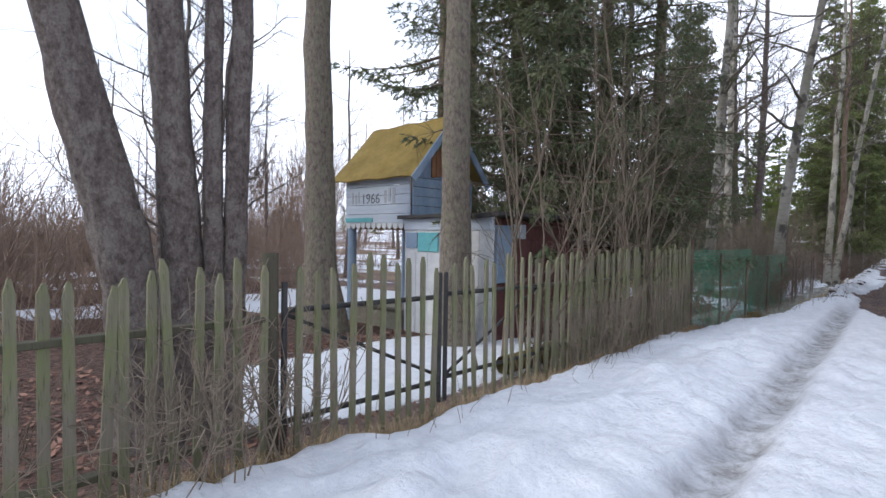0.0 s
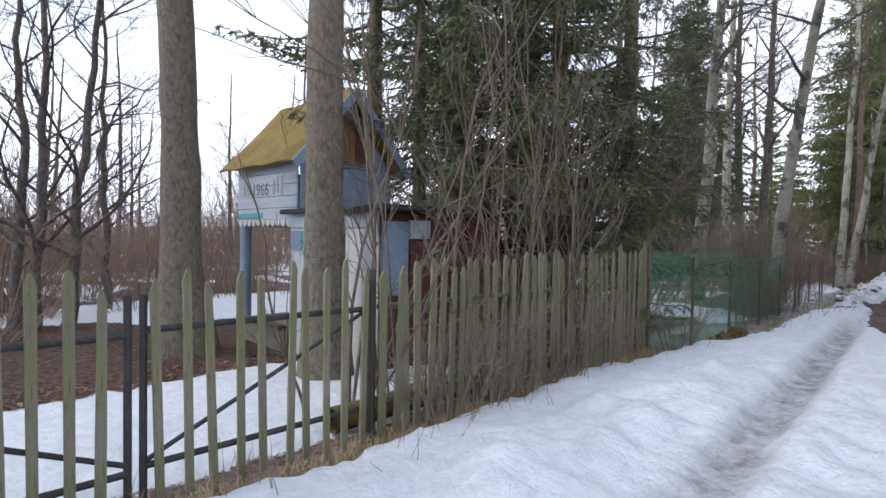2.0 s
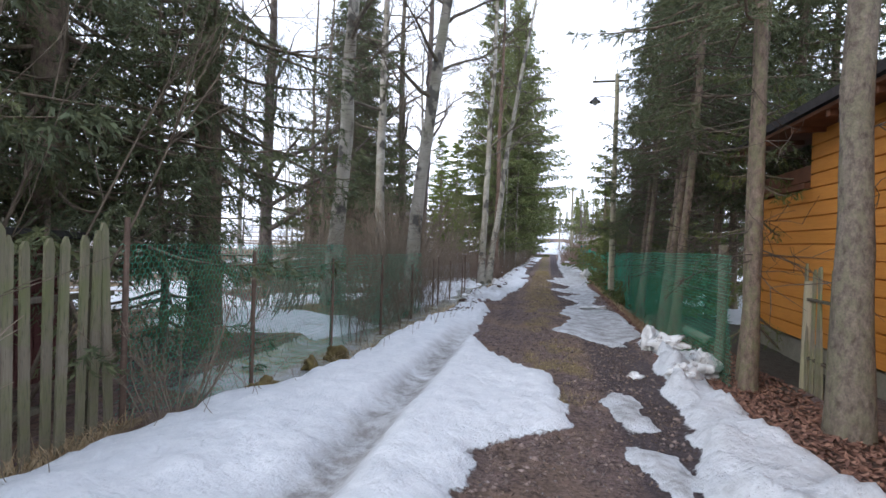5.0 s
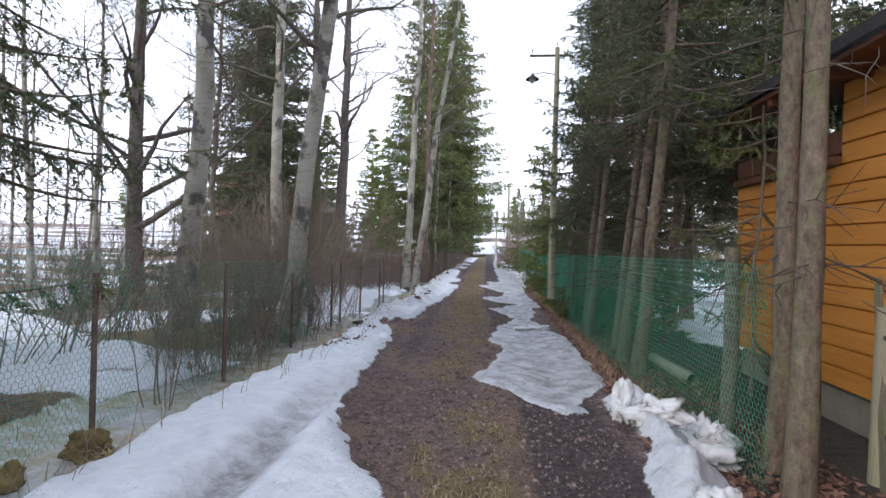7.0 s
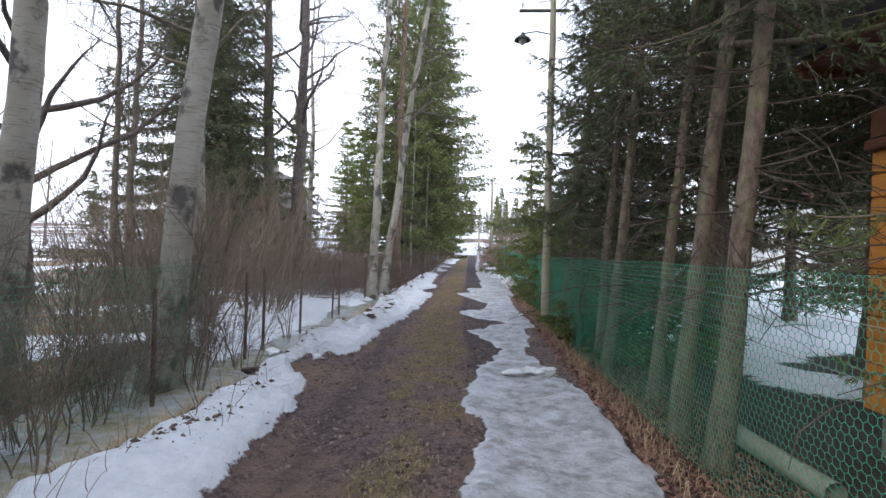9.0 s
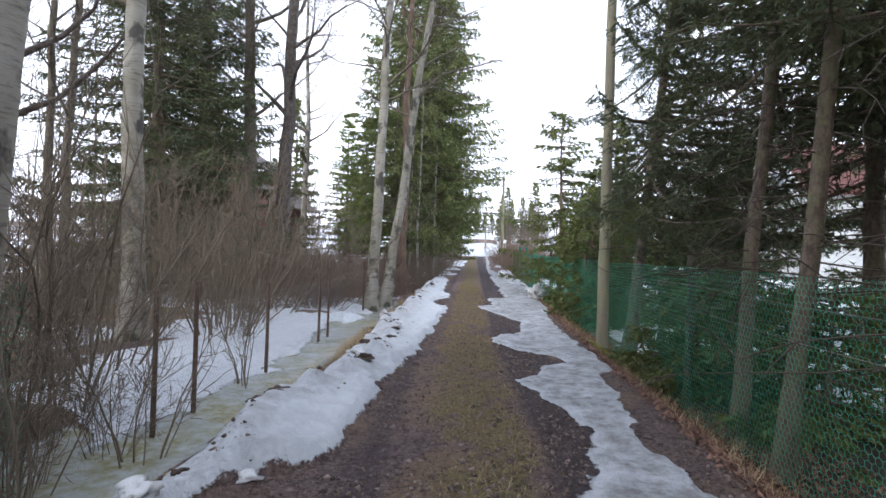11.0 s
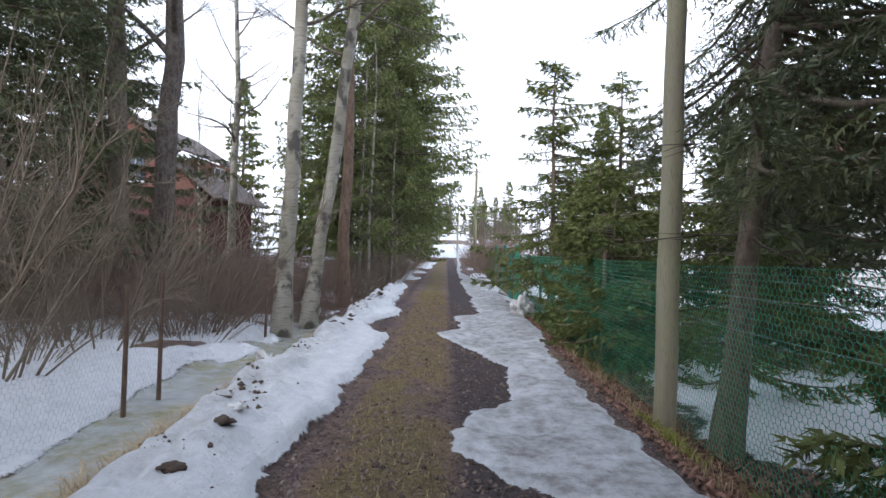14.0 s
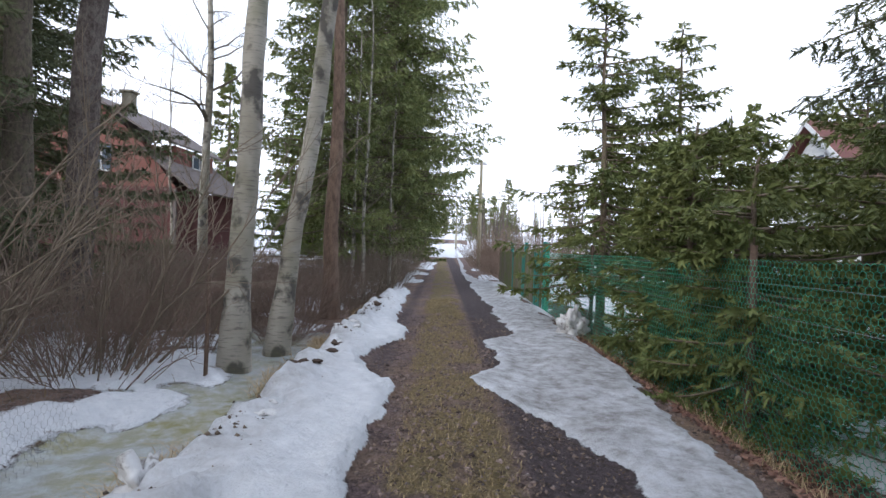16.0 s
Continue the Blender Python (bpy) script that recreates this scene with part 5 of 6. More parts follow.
# ---- red house ----
M_RED = plain("red_house_paint", (0.17, 0.072, 0.056), (0.23, 0.1, 0.08), 3, 0.8, 0.2)
M_ROOF_RED = plain("dark_red_tin_roof", (0.1, 0.036, 0.03), (0.15, 0.058, 0.046), 2, 0.65, 0.15)
M_SHINGLE = plain("old_grey_shingle", (0.12, 0.1, 0.095), (0.2, 0.17, 0.16), 4, 0.85)
M_GLASS = Mat("window_glass", 0.08).color((0.08, 0.1, 0.13)).m


def red_house():
    g = gz(-16, 48) - 0.2
    h = root("red_house", (-13.2, 45.9, g), "two-storey red wooden house with a grey gambrel roof", "house")
    boards("lower_board", (-7, -0.03, 0), (0, 0, 3.5), 16, M_DARK_RED, h)
    boards("lower_board", (0.0, 0, 0), (0.03, 6.6, 3.5), 16, M_DARK_RED, h)
    box_part("core", (-7, 0.01, 0), (-0.01, 6.6, 3.5), M_DARK_RED, h)
    box_part("corner_board", (-0.06, -0.06, 0), (0.06, 0.06, 3.4), M_SHINGLE, h)
    # skirt roof on the lane side, gable storey and main roof
    prism("skirt_roof", [(0.9, -0.4, 3.35), (-1.5, -0.4, 5.2), (-1.5, -0.4, 5.32), (1.0, -0.4, 3.42)], (0, 7.4, 0), M_SHINGLE, h)
    prism("gable_wall", [(0.0, -0.05, 3.5), (-1.7, -0.05, 5.6), (-4.0, -0.05, 7.6), (-7.0, -0.05, 5.6), (-7.0, -0.05, 3.5)], (0, 0.1, 0), M_RED, h)
    prism("main_roof", [(-0.9, -0.5, 5.85), (-4.0, -0.5, 7.75), (-7.4, -0.5, 5.5), (-7.4, -0.5, 5.4), (-4.0, -0.5, 7.6), (-0.9, -0.5, 5.75)], (0, 7.6, 0), M_SHINGLE, h)
    box_part("dormer_wall", (-1.6, 1.6, 3.9), (-0.9, 5.6, 5.7), M_RED, h)
    box_part("upper_wall", (-6.8, 0.06, 3.5), (-1.65, 6.4, 5.6), M_RED, h)
    w = box_part("window", (-0.9, 3.2, 4.15), (-0.86, 4.7, 5.45), M_GLASS, h, 0.004)
    for y in (3.2, 3.95, 4.7):
        box_part("mullion", (-0.86, y - 0.05, 4.1), (-0.82, y + 0.05, 5.5), M_WHITE, w)
    for z in (4.12, 4.8, 5.45):
        box_part("muntin", (-0.815, 3.2, z - 0.04), (-0.79, 4.7, z + 0.04), M_WHITE, w)
    w = box_part("gable_window", (-3.9, -0.1, 4.2), (-3.0, -0.06, 5.4), M_GLASS, h, 0.004)
    box_part("frame", (-3.95, -0.13, 4.1), (-2.95, -0.11, 4.2), M_WHITE, w)
    box_part("frame", (-3.48, -0.13, 4.21), (-3.4, -0.11, 5.4), M_WHITE, w)
    box_part("chimney", (-4.2, 2.4, 7.2), (-3.7, 2.9, 8.5), M_CONCRETE, h, 0.02)
    box_part("chimney_cap", (-4.3, 2.3, 8.501), (-3.6, 3.0, 8.62), M_CONCRETE, h, 0.02)


red_house()


def white_house():
    h = root("white_house", (18.5, 46.5, gz(18, 46) - 0.2), "pale house with a dark-red gable roof behind spruces", "house")
    boards("wall_board", (0, 0, 0), (0.08, 6.2, 5.6), 22, M_WHITE, h)
    boards("wall_board", (0.08, -0.08, 0), (10, 0, 5.6), 22, M_WHITE, h)
    box_part("core", (0.09, 0.01, 0), (10, 6.2, 5.6), M_WHITE, h)
    prism("roof", [(-0.6, -0.7, 5.35), (-0.6, 3.1, 8.75), (-0.6, 6.9, 5.35), (-0.6, 6.9, 5.55), (-0.6, 3.1, 8.97), (-0.6, -0.7, 5.55)], (11.2, 0, 0), M_ROOF_RED, h)
    prism("gable_wall", [(0.01, 0.1, 5.6), (0.01, 6.1, 5.6), (0.01, 3.1, 8.4)], (0.1, 0, 0), M_WHITE, h)
    w = box_part("gable_window", (-0.03, 2.3, 5.9), (0.0, 3.9, 7.1), M_GLASS, h, 0.004)
    for y in (2.3, 3.1, 3.9):
        box_part("mullion", (-0.07, y - 0.06, 5.85), (-0.035, y + 0.06, 7.15), M_WHITE, w)
    for z in (5.9, 7.1):
        box_part("muntin", (-0.1, 2.25, z - 0.06), (-0.072, 3.95, z + 0.06), M_WHITE, w)
    for sy in (-1, 1):
        bar_part("barge_board", (-0.62, 3.1 + sy * 3.8, 5.4), (-0.62, 3.1, 8.82), 0.05, 0.22, M_WHITE, h)


white_house()


# ---- shrubs and thickets ----
for i, (x, y, hgt, n) in enumerate([(-3.35, 5.5, 4.6, 5), (-2.72, 6.5, 3.4, 5), (-3.4, 6.9, 5.2, 6), (-2.66, 7.35, 4.4, 4), (-3.5, 8.0, 5.0, 5), (-3.8, 8.9, 4.6, 4), (-3.6, 4.9, 3.2, 5)]):
    shrub("willow_shrub", (x, y), hgt, n, 1.1, M_WILLOW, "tall bare willow shoots along the picket fence", 100 + i, 8, 0.0155, (0.03, 0), group="willow shoots by the fence")
for i, (x, y) in enumerate([(-2.66, 5.3), (-2.62, 6.9), (-2.66, 5.8), (-2.64, 6.3), (-2.6, 7.5), (-3.2, 5.6), (-3.2, 6.6), (-2.66, 1.3), (-2.7, 0.9), (-2.75, 1.75), (-3.2, 0.2), (-2.45, 9.4)]):
    shrub("raspberry_cane", (x, y), 0.95, 16, 0.5, M_BUSH, "tangle of thin brown canes at the fence foot", 120 + i, 6, 0.006, group="canes at the fence foot")

rs4 = np.random.RandomState(77)
thick = [shrub("brown_shrub", (-5.0 - 0.1 * i, 14.0 + i), 1.7 + 0.12 * i, 26, 1.6, M_BUSH, "dense leafless brown shrub in the neglected plot", 140 + i, 4, 0.009, group="brown shrubs in the plot", extra=1, seg=4, sides=4) for i in range(4)]
reds = [shrub("red_willow_bush", (-16.0 - i, 3.0 + 2 * i), 2.3, 34, 2.2, M_RED_TWIG, "reddish leafless willow bush in the garden", 150 + i, 3, 0.011, group="reddish willow bushes", extra=1, seg=4, sides=3) for i in range(3)]

low = [shrub("spirea_hedge", (-5.5 - 0.7 * i, 27.0 + i), 1.25, 46, 1.5, M_HEDGE, "low dense reddish-brown leafless hedge in the plot", 260 + i, 4, 0.006, group="low hedge in the plot", extra=2, seg=3, sides=3) for i in range(3)]
vines = [shrub("vine_tangle", (-2.95, 15.1 + 1.3 * i), 1.5, 20, 0.75, M_BUSH, "tangle of thin grey-brown shoots through the netting", 270 + i, 9, 0.006, group="shoots through the netting", extra=3, seg=4, sides=3) for i in range(3)]


def strew(kinds, spots, lo=0.75, hi=1.3):
    for x, y in spots:
        k = kinds[rs4.randint(len(kinds))]
        s = rs4.uniform(lo, hi)
        c = copy_thing(k, pose(x, y, gz(x, y) - 0.04, 0, 0, rs4.uniform(0, 360)))
        c.scale = (s, s, s * rs4.uniform(0.85, 1.1))


strew(thick, [(rs4.uniform(-7.5, -3.6), rs4.uniform(24, 38)) for _ in range(40)], 0.42, 0.75)
for i, (x, y) in enumerate([(-4.3, 20.2), (-5.2, 21.3), (-4.0, 22.2), (-5.8, 23.4), (-4.6, 24.2), (-3.8, 18.9), (-6.2, 20.5), (-6.8, 22.4), (-4.6, 25.6), (-5.6, 26.6), (-4.1, 27.2), (-6.6, 25.0), (-5.0, 28.4), (-7.4, 27.4), (-4.4, 23.2)]):
    shrub("hazel_shrub", (x, y), 2.9, 15, 1.9, M_BUSH, "tall leafless grey-brown shrub by the ditch", 200 + i, 9, 0.014, (0.04, 0), group="tall shrubs by the ditch")
for i, (x, y) in enumerate([(-2.75, 13.6), (-2.85, 15.6), (-2.95, 16.1), (-2.65, 17.4), (-2.8, 20.6), (-2.5, 15.1), (-2.6, 18.4)]):
    shrub("ditch_sapling", (x, y), 1.25, 7, 0.5, M_BUSH, "thin bare saplings standing in the ditch", 220 + i, 5, 0.008, group="saplings in the ditch")
strew(thick, [(rs4.uniform(-9.5, -3.5), rs4.uniform(12.5, 19)) for _ in range(4)], 0.5, 0.8)
strew(thick, [(rs4.uniform(-20, -8), rs4.uniform(16, 44)) for _ in range(22)], 0.8, 1.2)
strew(thick, [(rs4.uniform(-3.9, -2.7), rs4.uniform(30, 52)) for _ in range(18)], 0.5, 0.85)
strew(reds, [(rs4.uniform(-26, -11.5), rs4.uniform(-4, 14)) for _ in range(40)], 0.8, 1.25)
strew(reds, [(rs4.uniform(1.7, 3.8), rs4.uniform(41, 66)) for _ in range(46)], 0.7, 1.0)
strew(reds, [(rs4.uniform(2.1, 3.2), rs4.uniform(44, 62)) for _ in range(14)], 1.0, 1.3)
strew(thick, [(rs4.uniform(-3.4, -1.9), rs4.uniform(35, 47)) for _ in range(14)], 0.75, 1.15)
strew(reds, [(rs4.uniform(-15, -8), rs4.uniform(-2, 4.5)) for _ in range(12)], 0.55, 0.85)
strew(reds, [(rs4.uniform(-60, -24), rs4.uniform(-12, 60)) for _ in range(36)], 1.2, 2.0)
strew(thick, [(rs4.uniform(4, 30), rs4.uniform(44, 90)) for _ in range(30)], 1.0, 1.8)

for i, (x, y, hh) in enumerate([(-24, 15, 7.5), (-26, 17.5, 7), (-22.5, 13, 6)]):
    shrub("tall_willow", (x, y), hh, 40, 2.6, M_RED_TWIG, "tall pale leafless willow clump in the garden", 230 + i, 10, 0.022, group="tall willow clumps")
for i, (x, y, lx) in enumerate([(-10.6, 3.7, -0.05), (-10.3, 3.9, 0.04), (-10.1, 4.3, 0.09), (-12.4, 5.4, 0.03)]):
    bare_tree("apple_tree", (x, y), 7.5, 0.085, M_ALDER_BARK, "old leafless fruit tree with forked dark stems", 240 + i, (lx, 0.02), 0.12, 18, 2.6, 6, 1.0, group="old fruit trees")

strew(thick, [(rs4.uniform(-24, -12), rs4.uniform(-3, 9)) for _ in range(26)], 0.9, 1.4)
strew(low, [(rs4.uniform(-9.5, -3.5), rs4.uniform(26.5, 40)) for _ in range(75)], 0.75, 1.15)
strew(low, [(rs4.uniform(-3.6, -2.9), rs4.uniform(29.5, 44)) for _ in range(20)], 0.6, 0.95)
strew(vines, [(rs4.uniform(-3.5, -2.8), rs4.uniform(14.4, 18.6)) for _ in range(7)], 0.5, 0.9)
strew(vines, [(rs4.uniform(-6.0, -3.4), rs4.uniform(14, 23.5)) for _ in range(7)], 0.7, 1.2)
strew(reds, [(rs4.uniform(-17, -11.5), rs4.uniform(-1.5, 5)) for _ in range(15)], 1.4, 1.9)
strew(reds, [(rs4.uniform(-34, -19), rs4.uniform(-8, 18)) for _ in range(34)], 1.3, 1.9)

# bare trees that fill the distance
far_kinds = [bare_tree("bare_tree", (-22 - 3 * i, 8 + 9 * i), 9 + i, 0.10 + 0.01 * i, M_ALDER_BARK, "leafless tree in the far garden", 170 + i, (0.02 * (i - 1), 0), 0.12, 20, 3.0, 3, 0.9, split=False, group="far leafless trees") for i in range(4)]
birches = [bare_tree("young_birch", (-14 - 2 * i, 17 + 5 * i), 10, 0.07, M_BIRCH, "slim leafless birch behind the plot", 180 + i, (0.02, 0), 0.2, 24, 1.8, 4, 0.8, 0.1, split=False, group="slim far birches") for i in range(3)]
strew(far_kinds, [(rs4.uniform(-30, -14), rs4.uniform(4, 16)) for _ in range(7)], 0.7, 1.0)
strew(far_kinds, [(rs4.uniform(-75, -30), rs4.uniform(-25, 70)) for _ in range(38)], 0.8, 1.3)
strew(birches, [(rs4.uniform(-22, -10), rs4.uniform(14, 48)) for _ in range(22)], 0.8, 1.25)
strew(birches, [(rs4.uniform(-7, -3.6), rs4.uniform(33, 60)) for _ in range(9)], 0.9, 1.3)
strew(birches, [(-2.75, 36.2), (-3.2, 37.0), (-2.3, 38.4)], 0.8, 1.0)
strew(far_kinds, [(rs4.uniform(4, 40), rs4.uniform(60, 130)) for _ in range(20)], 0.5, 0.9)
strew(far_kinds, [(rs4.uniform(-40, -5), rs4.uniform(70, 150)) for _ in range(20)], 0.6, 1.1)
far_spruce = conifer("spruce_tree", (-9, 75), 13, 0.2, 0.8, 2.6, "far dark green spruce beyond the lane", 190, M_NEEDLE, None, whorl=0.6, step=0.26, nl=0.22, nw=0.06, twig=0.6, per=3, group="far spruces")
strew([far_spruce], [(-4.2, 62), (-3.8, 72), (-4.6, 84), (-6, 66), (-11, 62), (-8.5, 90), (-5, 110), (-14, 80), (-20, 95), (-28, 70), (5, 130), (-3.5, 150), (10, 120), (16, 95), (24, 80), (-35, 100), (20, 58), (30, 50), (14, 70), (-2, 190), (6, 185), (-10, 180), (-16, 58), (-18, 47)], 0.7, 1.2)
strew([far_spruce], [(x + rs4.uniform(-1, 1), rs4.uniform(172, 200)) for x in range(-24, 26, 3)], 0.5, 0.8)
strew(far_kinds, [(rs4.uniform(2.5, 16), rs4.uniform(66, 125)) for _ in range(34)], 0.45, 0.8)
strew(far_kinds, [(rs4.uniform(-18, 14), rs4.uniform(135, 175)) for _ in range(30)], 0.6, 1.0)
strew([far_spruce], [(-5.5, 55), (-4.8, 50.5), (-6.2, 60), (4.5, 150), (7.5, 158), (-7, 150), (-11, 158), (12, 150), (-9.5, 120), (9, 140)], 0.6, 0.95)
for i in range(50):
    a = rs4.uniform(-1.3, 1.3)
    d = rs4.uniform(120, 220)
    x, y = d * math.sin(a), 12 + d * math.cos(a)
    if abs(x) > 7:
        strew([far_spruce, far_kinds[i % 4], far_kinds[(i + 1) % 4]], [(x, y)], 0.7, 1.2)
for i in range(26):
    x, y = rs4.uniform(-40, 60), rs4.uniform(-60, -14)
    strew([far_spruce, far_kinds[i % 4]], [(x, y)], 0.8, 1.2)
for x, y in ((19, 24), (14, 31), (18, 36), (22, 28)):
    strew([far_spruce], [(x, y)], 0.8, 1.1)


# ---- lane side clutter ----
def lump(name, at, size, material, label, category, seed, rough=0.3, group="", sink=0.25):
    """A rounded, broken clump."""
    bm = bmesh.new()
    bmesh.ops.create_icosphere(bm, subdivisions=4 if max(size) > 0.1 else 3, radius=1.0)
    off = Vector((seed * 3.7, seed * 1.9, seed * 5.3))
    for v in bm.verts:
        n = noise.noise(v.co * 1.3 + off) * rough * 1.7 - abs(noise.noise(v.co * 2.6 + off)) * rough * 1.3 + noise.noise(v.co * 6 + off) * rough * 0.5 + noise.noise(v.co * 13 + off) * rough * 0.3
        v.co *= 1 + n
        v.co = Vector((v.co.x * size[0], v.co.y * size[1], v.co.z * size[2]))
    me = bpy.data.meshes.new(name)
    bm.to_mesh(me)
    bm.free()
    for p in me.polygons:
        p.use_smooth = True
    me.materials.append(material)
    ob = new(name, me)
    ob.location = (at[0], at[1], gz(*at) + size[2] * (1 - 2 * sink) * 0.9)
    ob.rotation_euler = (0, 0, seed * 1.3)
    return tagged(ob, label, category, group)


def dirty_snow():
    k = Mat("dirty_snow", 0.6)
    f = k.noise(5, 6, rough=0.7)
    c = k.mix(k.ramp(f, 0.35, 0.7), (0.7, 0.7, 0.7), (0.48, 0.47, 0.46))
    c = k.mix(k.ramp(k.noise(9, 6, rough=0.75), 0.53, 0.64, 0, 0.85), c, (0.1, 0.075, 0.06))
    return k.color(c).bump(f, 0.6, 0.03).m


M_DIRTY_SNOW = dirty_snow()
M_STUMP = plain("mossy_stump_wood", (0.09, 0.065, 0.03), (0.2, 0.155, 0.06), 5, 0.95, 0.8)
M_EARTH = plain("clod_earth", (0.05, 0.035, 0.028), (0.12, 0.085, 0.065), 9, 0.95, 0.8)
for i, (x, y, sx, sy, sz) in enumerate([(1.95, 12.95, 0.22, 0.22, 0.16), (1.98, 13.1, 0.22, 0.19, 0.27), (1.36, 13.0, 0.1, 0.13, 0.2), (1.55, 12.75, 0.13, 0.2, 0.09), (1.45, 11.5, 0.12, 0.2, 0.08), (1.02, 11.55, 0.07, 0.06, 0.05), (1.42, 29.6, 0.14, 0.3, 0.26), (-1.85, 24.35, 0.14, 0.25, 0.16), (1.0, 17.2, 0.16, 0.22, 0.05)]):
    lump("snow_clump", (x, y), (sx, sy, sz), M_DIRTY_SNOW, "lumpy grimy clump of old snow", "snow", 3 + i, 0.5, "snow clumps", 0.33)
for i in range(60):
    y = rs4.uniform(15, 33)
    x = float(SNOW_L(y)) + rs4.uniform(-0.05, 0.45)
    s = rs4.uniform(0.025, 0.06)
    lump("earth_clod" if i % 2 else "snow_clump", (x, y), (s * 1.6, s * 1.5, s * 0.6), M_EARTH if i % 2 else M_DIRTY_SNOW, "dark clod of ploughed earth on the berm" if i % 2 else "small grimy lump of ploughed snow", "clod" if i % 2 else "snow", 40 + i, 0.55, "berm lumps", 0.4)
for i, (x, y, s) in enumerate([(-2.38, 10.5, 0.17), (-2.5, 12.4, 0.14), (-2.62, 11.9, 0.1)]):
    lump("mossy_stump", (x, y), (s, s * 1.1, s * 1.1), M_STUMP, "rotten mossy stump beside the netting", "stump", 90 + i, 0.3, "", 0.3)
for i, (x0, y0, x1, y1, r) in enumerate([(-3.35, 4.7, -3.2, 7.2, 0.1), (-3.55, 5.6, -3.4, 8.4, 0.08)]):
    fl = root("fallen_log", (x0, y0, gz(x0, y0)), "mossy fallen log lying behind the pickets", "log", "fallen logs")
    tube_part("shaft", [(0, 0, r), ((x1 - x0) * 0.5, (y1 - y0) * 0.5, r * 1.2), (x1 - x0, y1 - y0, gz(x1, y1) - gz(x0, y0) + r)], [r, r * 0.95, r * 0.85], M_STUMP, fl, 12, 0.12, 5 + i)
lg = root("pipe_log", (2.55, 16.2, gz(2.55, 16.2) + 0.06), "fallen pale grey-green pole lying behind the netting", "log")
tube_part("shaft", [(0, 0.15, 0.04), (0.05, -0.3, 0.03), (0.13, -0.95, 0.02)], [0.075, 0.078, 0.08], plain("lichen_grey_wood", (0.22, 0.23, 0.17), (0.33, 0.34, 0.26), 5, 0.85), lg, 12, 0.05, 2)


def leaning_pales():
    x, y = 2.95, 12.35
    f = root("fence_panel", (x, y, gz(x, y)), "short leaning panel of mossy yellow-green pales", "fence")
    for z in (0.35, 1.0):
        bar_part("rail", (0.03, -0.5, z), (0.03, 0.35, z), 0.05, 0.03, M_PICKET_DARK, f)
    tube_part("post", [(0.06, 0.42, -0.1), (0.06, 0.4, 1.2)], [0.07, 0.06], M_POLE, f, 10, 0.1, 3)
    rs = np.random.RandomState(8)
    for i in range(7):
        ob = new("picket", picket_mesh(700 + i % 3, 0.06, 1.42))
        ob.parent = f
        ob.matrix_basis = pose(0, 0.28 - i * 0.115, -0.05 + rs.uniform(-0.03, 0.05), rs.normal(-5, 2), 2, 0)


leaning_pales()


# ---- far fences by the lane ----
def far_fence():
    f = root("board_fence", (1.7, 34.0, gz(1.7, 34.0)), "green-painted sheets and grey boards along the lane", "fence")
    rs = np.random.RandomState(3)
    M_GREEN_PAINT = plain("blue_green_paint", (0.03, 0.2, 0.16), (0.05, 0.27, 0.22), 4, 0.6)
    for i in range(30):
        y = i * 0.24
        m = M_GREEN_PAINT if i in (1, 2, 3, 9, 10, 17) else M_PICKET
        box_part("board", (-0.01 * i, y, -0.2), (-0.01 * i + 0.025, y + 0.2, 1.35 + rs.uniform(-0.06, 0.06)), m, f)
    for y in (0.0, 2.4, 4.8):
        tube_part("post", [(0.08 - 0.01 * y * 4, y, -0.3), (0.08 - 0.01 * y * 4, y, 1.6)], [0.05, 0.05], M_GREEN_PAINT, f, 8)


far_fence()


# ---- small growth and litter on the ground ----
def strewn(name, x, y, make, material, label, category):
    d = land(x, y)
    v = make(x, y, d["z"])
    n = v.shape[1]
    flat = v.reshape(-1, 3)
    me = mesh_np(name, flat, np.arange(len(flat)).reshape(-1, n), material)
    return tagged(new(name, me), label, category, kind="stuff")


def blades(rs, length, width, lean):
    def make(x, y, z):
        n = len(x)
        a = rs.rand(n) * 6.283
        l = length * rs.uniform(0.5, 1.3, n)
        dx, dy = np.cos(a) * l * lean * rs.uniform(0.3, 1.2, n), np.sin(a) * l * lean * rs.uniform(0.3, 1.2, n)
        b = a + 1.57
        w = width * rs.uniform(0.6, 1.3, n)
        p = np.stack([x, y, z - 0.01], -1)
        s = np.stack([np.cos(b) * w, np.sin(b) * w, 0 * w], -1)
        m = p + np.stack([dx * 0.4, dy * 0.4, l * 0.62], -1)
        t = p + np.stack([dx, dy, l * rs.uniform(0.45, 0.95, n)], -1)
        tri = [np.stack(c, 1) for c in ((p - s, p + s, m + s * 0.7), (p - s, m + s * 0.7, m - s * 0.7), (m - s * 0.7, m + s * 0.7, t))]
        return np.concatenate(tri)
    return make


def flakes(rs, size, curl):
    def make(x, y, z):
        n = len(x)
        a = rs.rand(n) * 6.283
        l, w = size * rs.uniform(0.6, 1.3, n), size * rs.uniform(0.3, 0.6, n)
        c, s = np.cos(a), np.sin(a)
        u = np.stack([c * l, s * l, curl * l * rs.uniform(-1, 1, n)], -1)
        q = np.stack([-s * w, c * w, curl * w * rs.uniform(-1, 1, n)], -1)
        p = np.stack([x, y, z + 0.006 + 0.012 * rs.rand(n)], -1)
        up = np.array([0, 0, 1.0])[None] * (l * curl * rs.uniform(0, 0.7, n))[:, None]
        return np.stack([p - u + up, p - q, p + u + up, p + q], 1)
    return make


def scatter_mat(name, a, b, rough=0.85):
    k = Mat(name, rough)
    return k.color(k.mix(k.island(), a, b)).m


rs5 = np.random.RandomState(91)


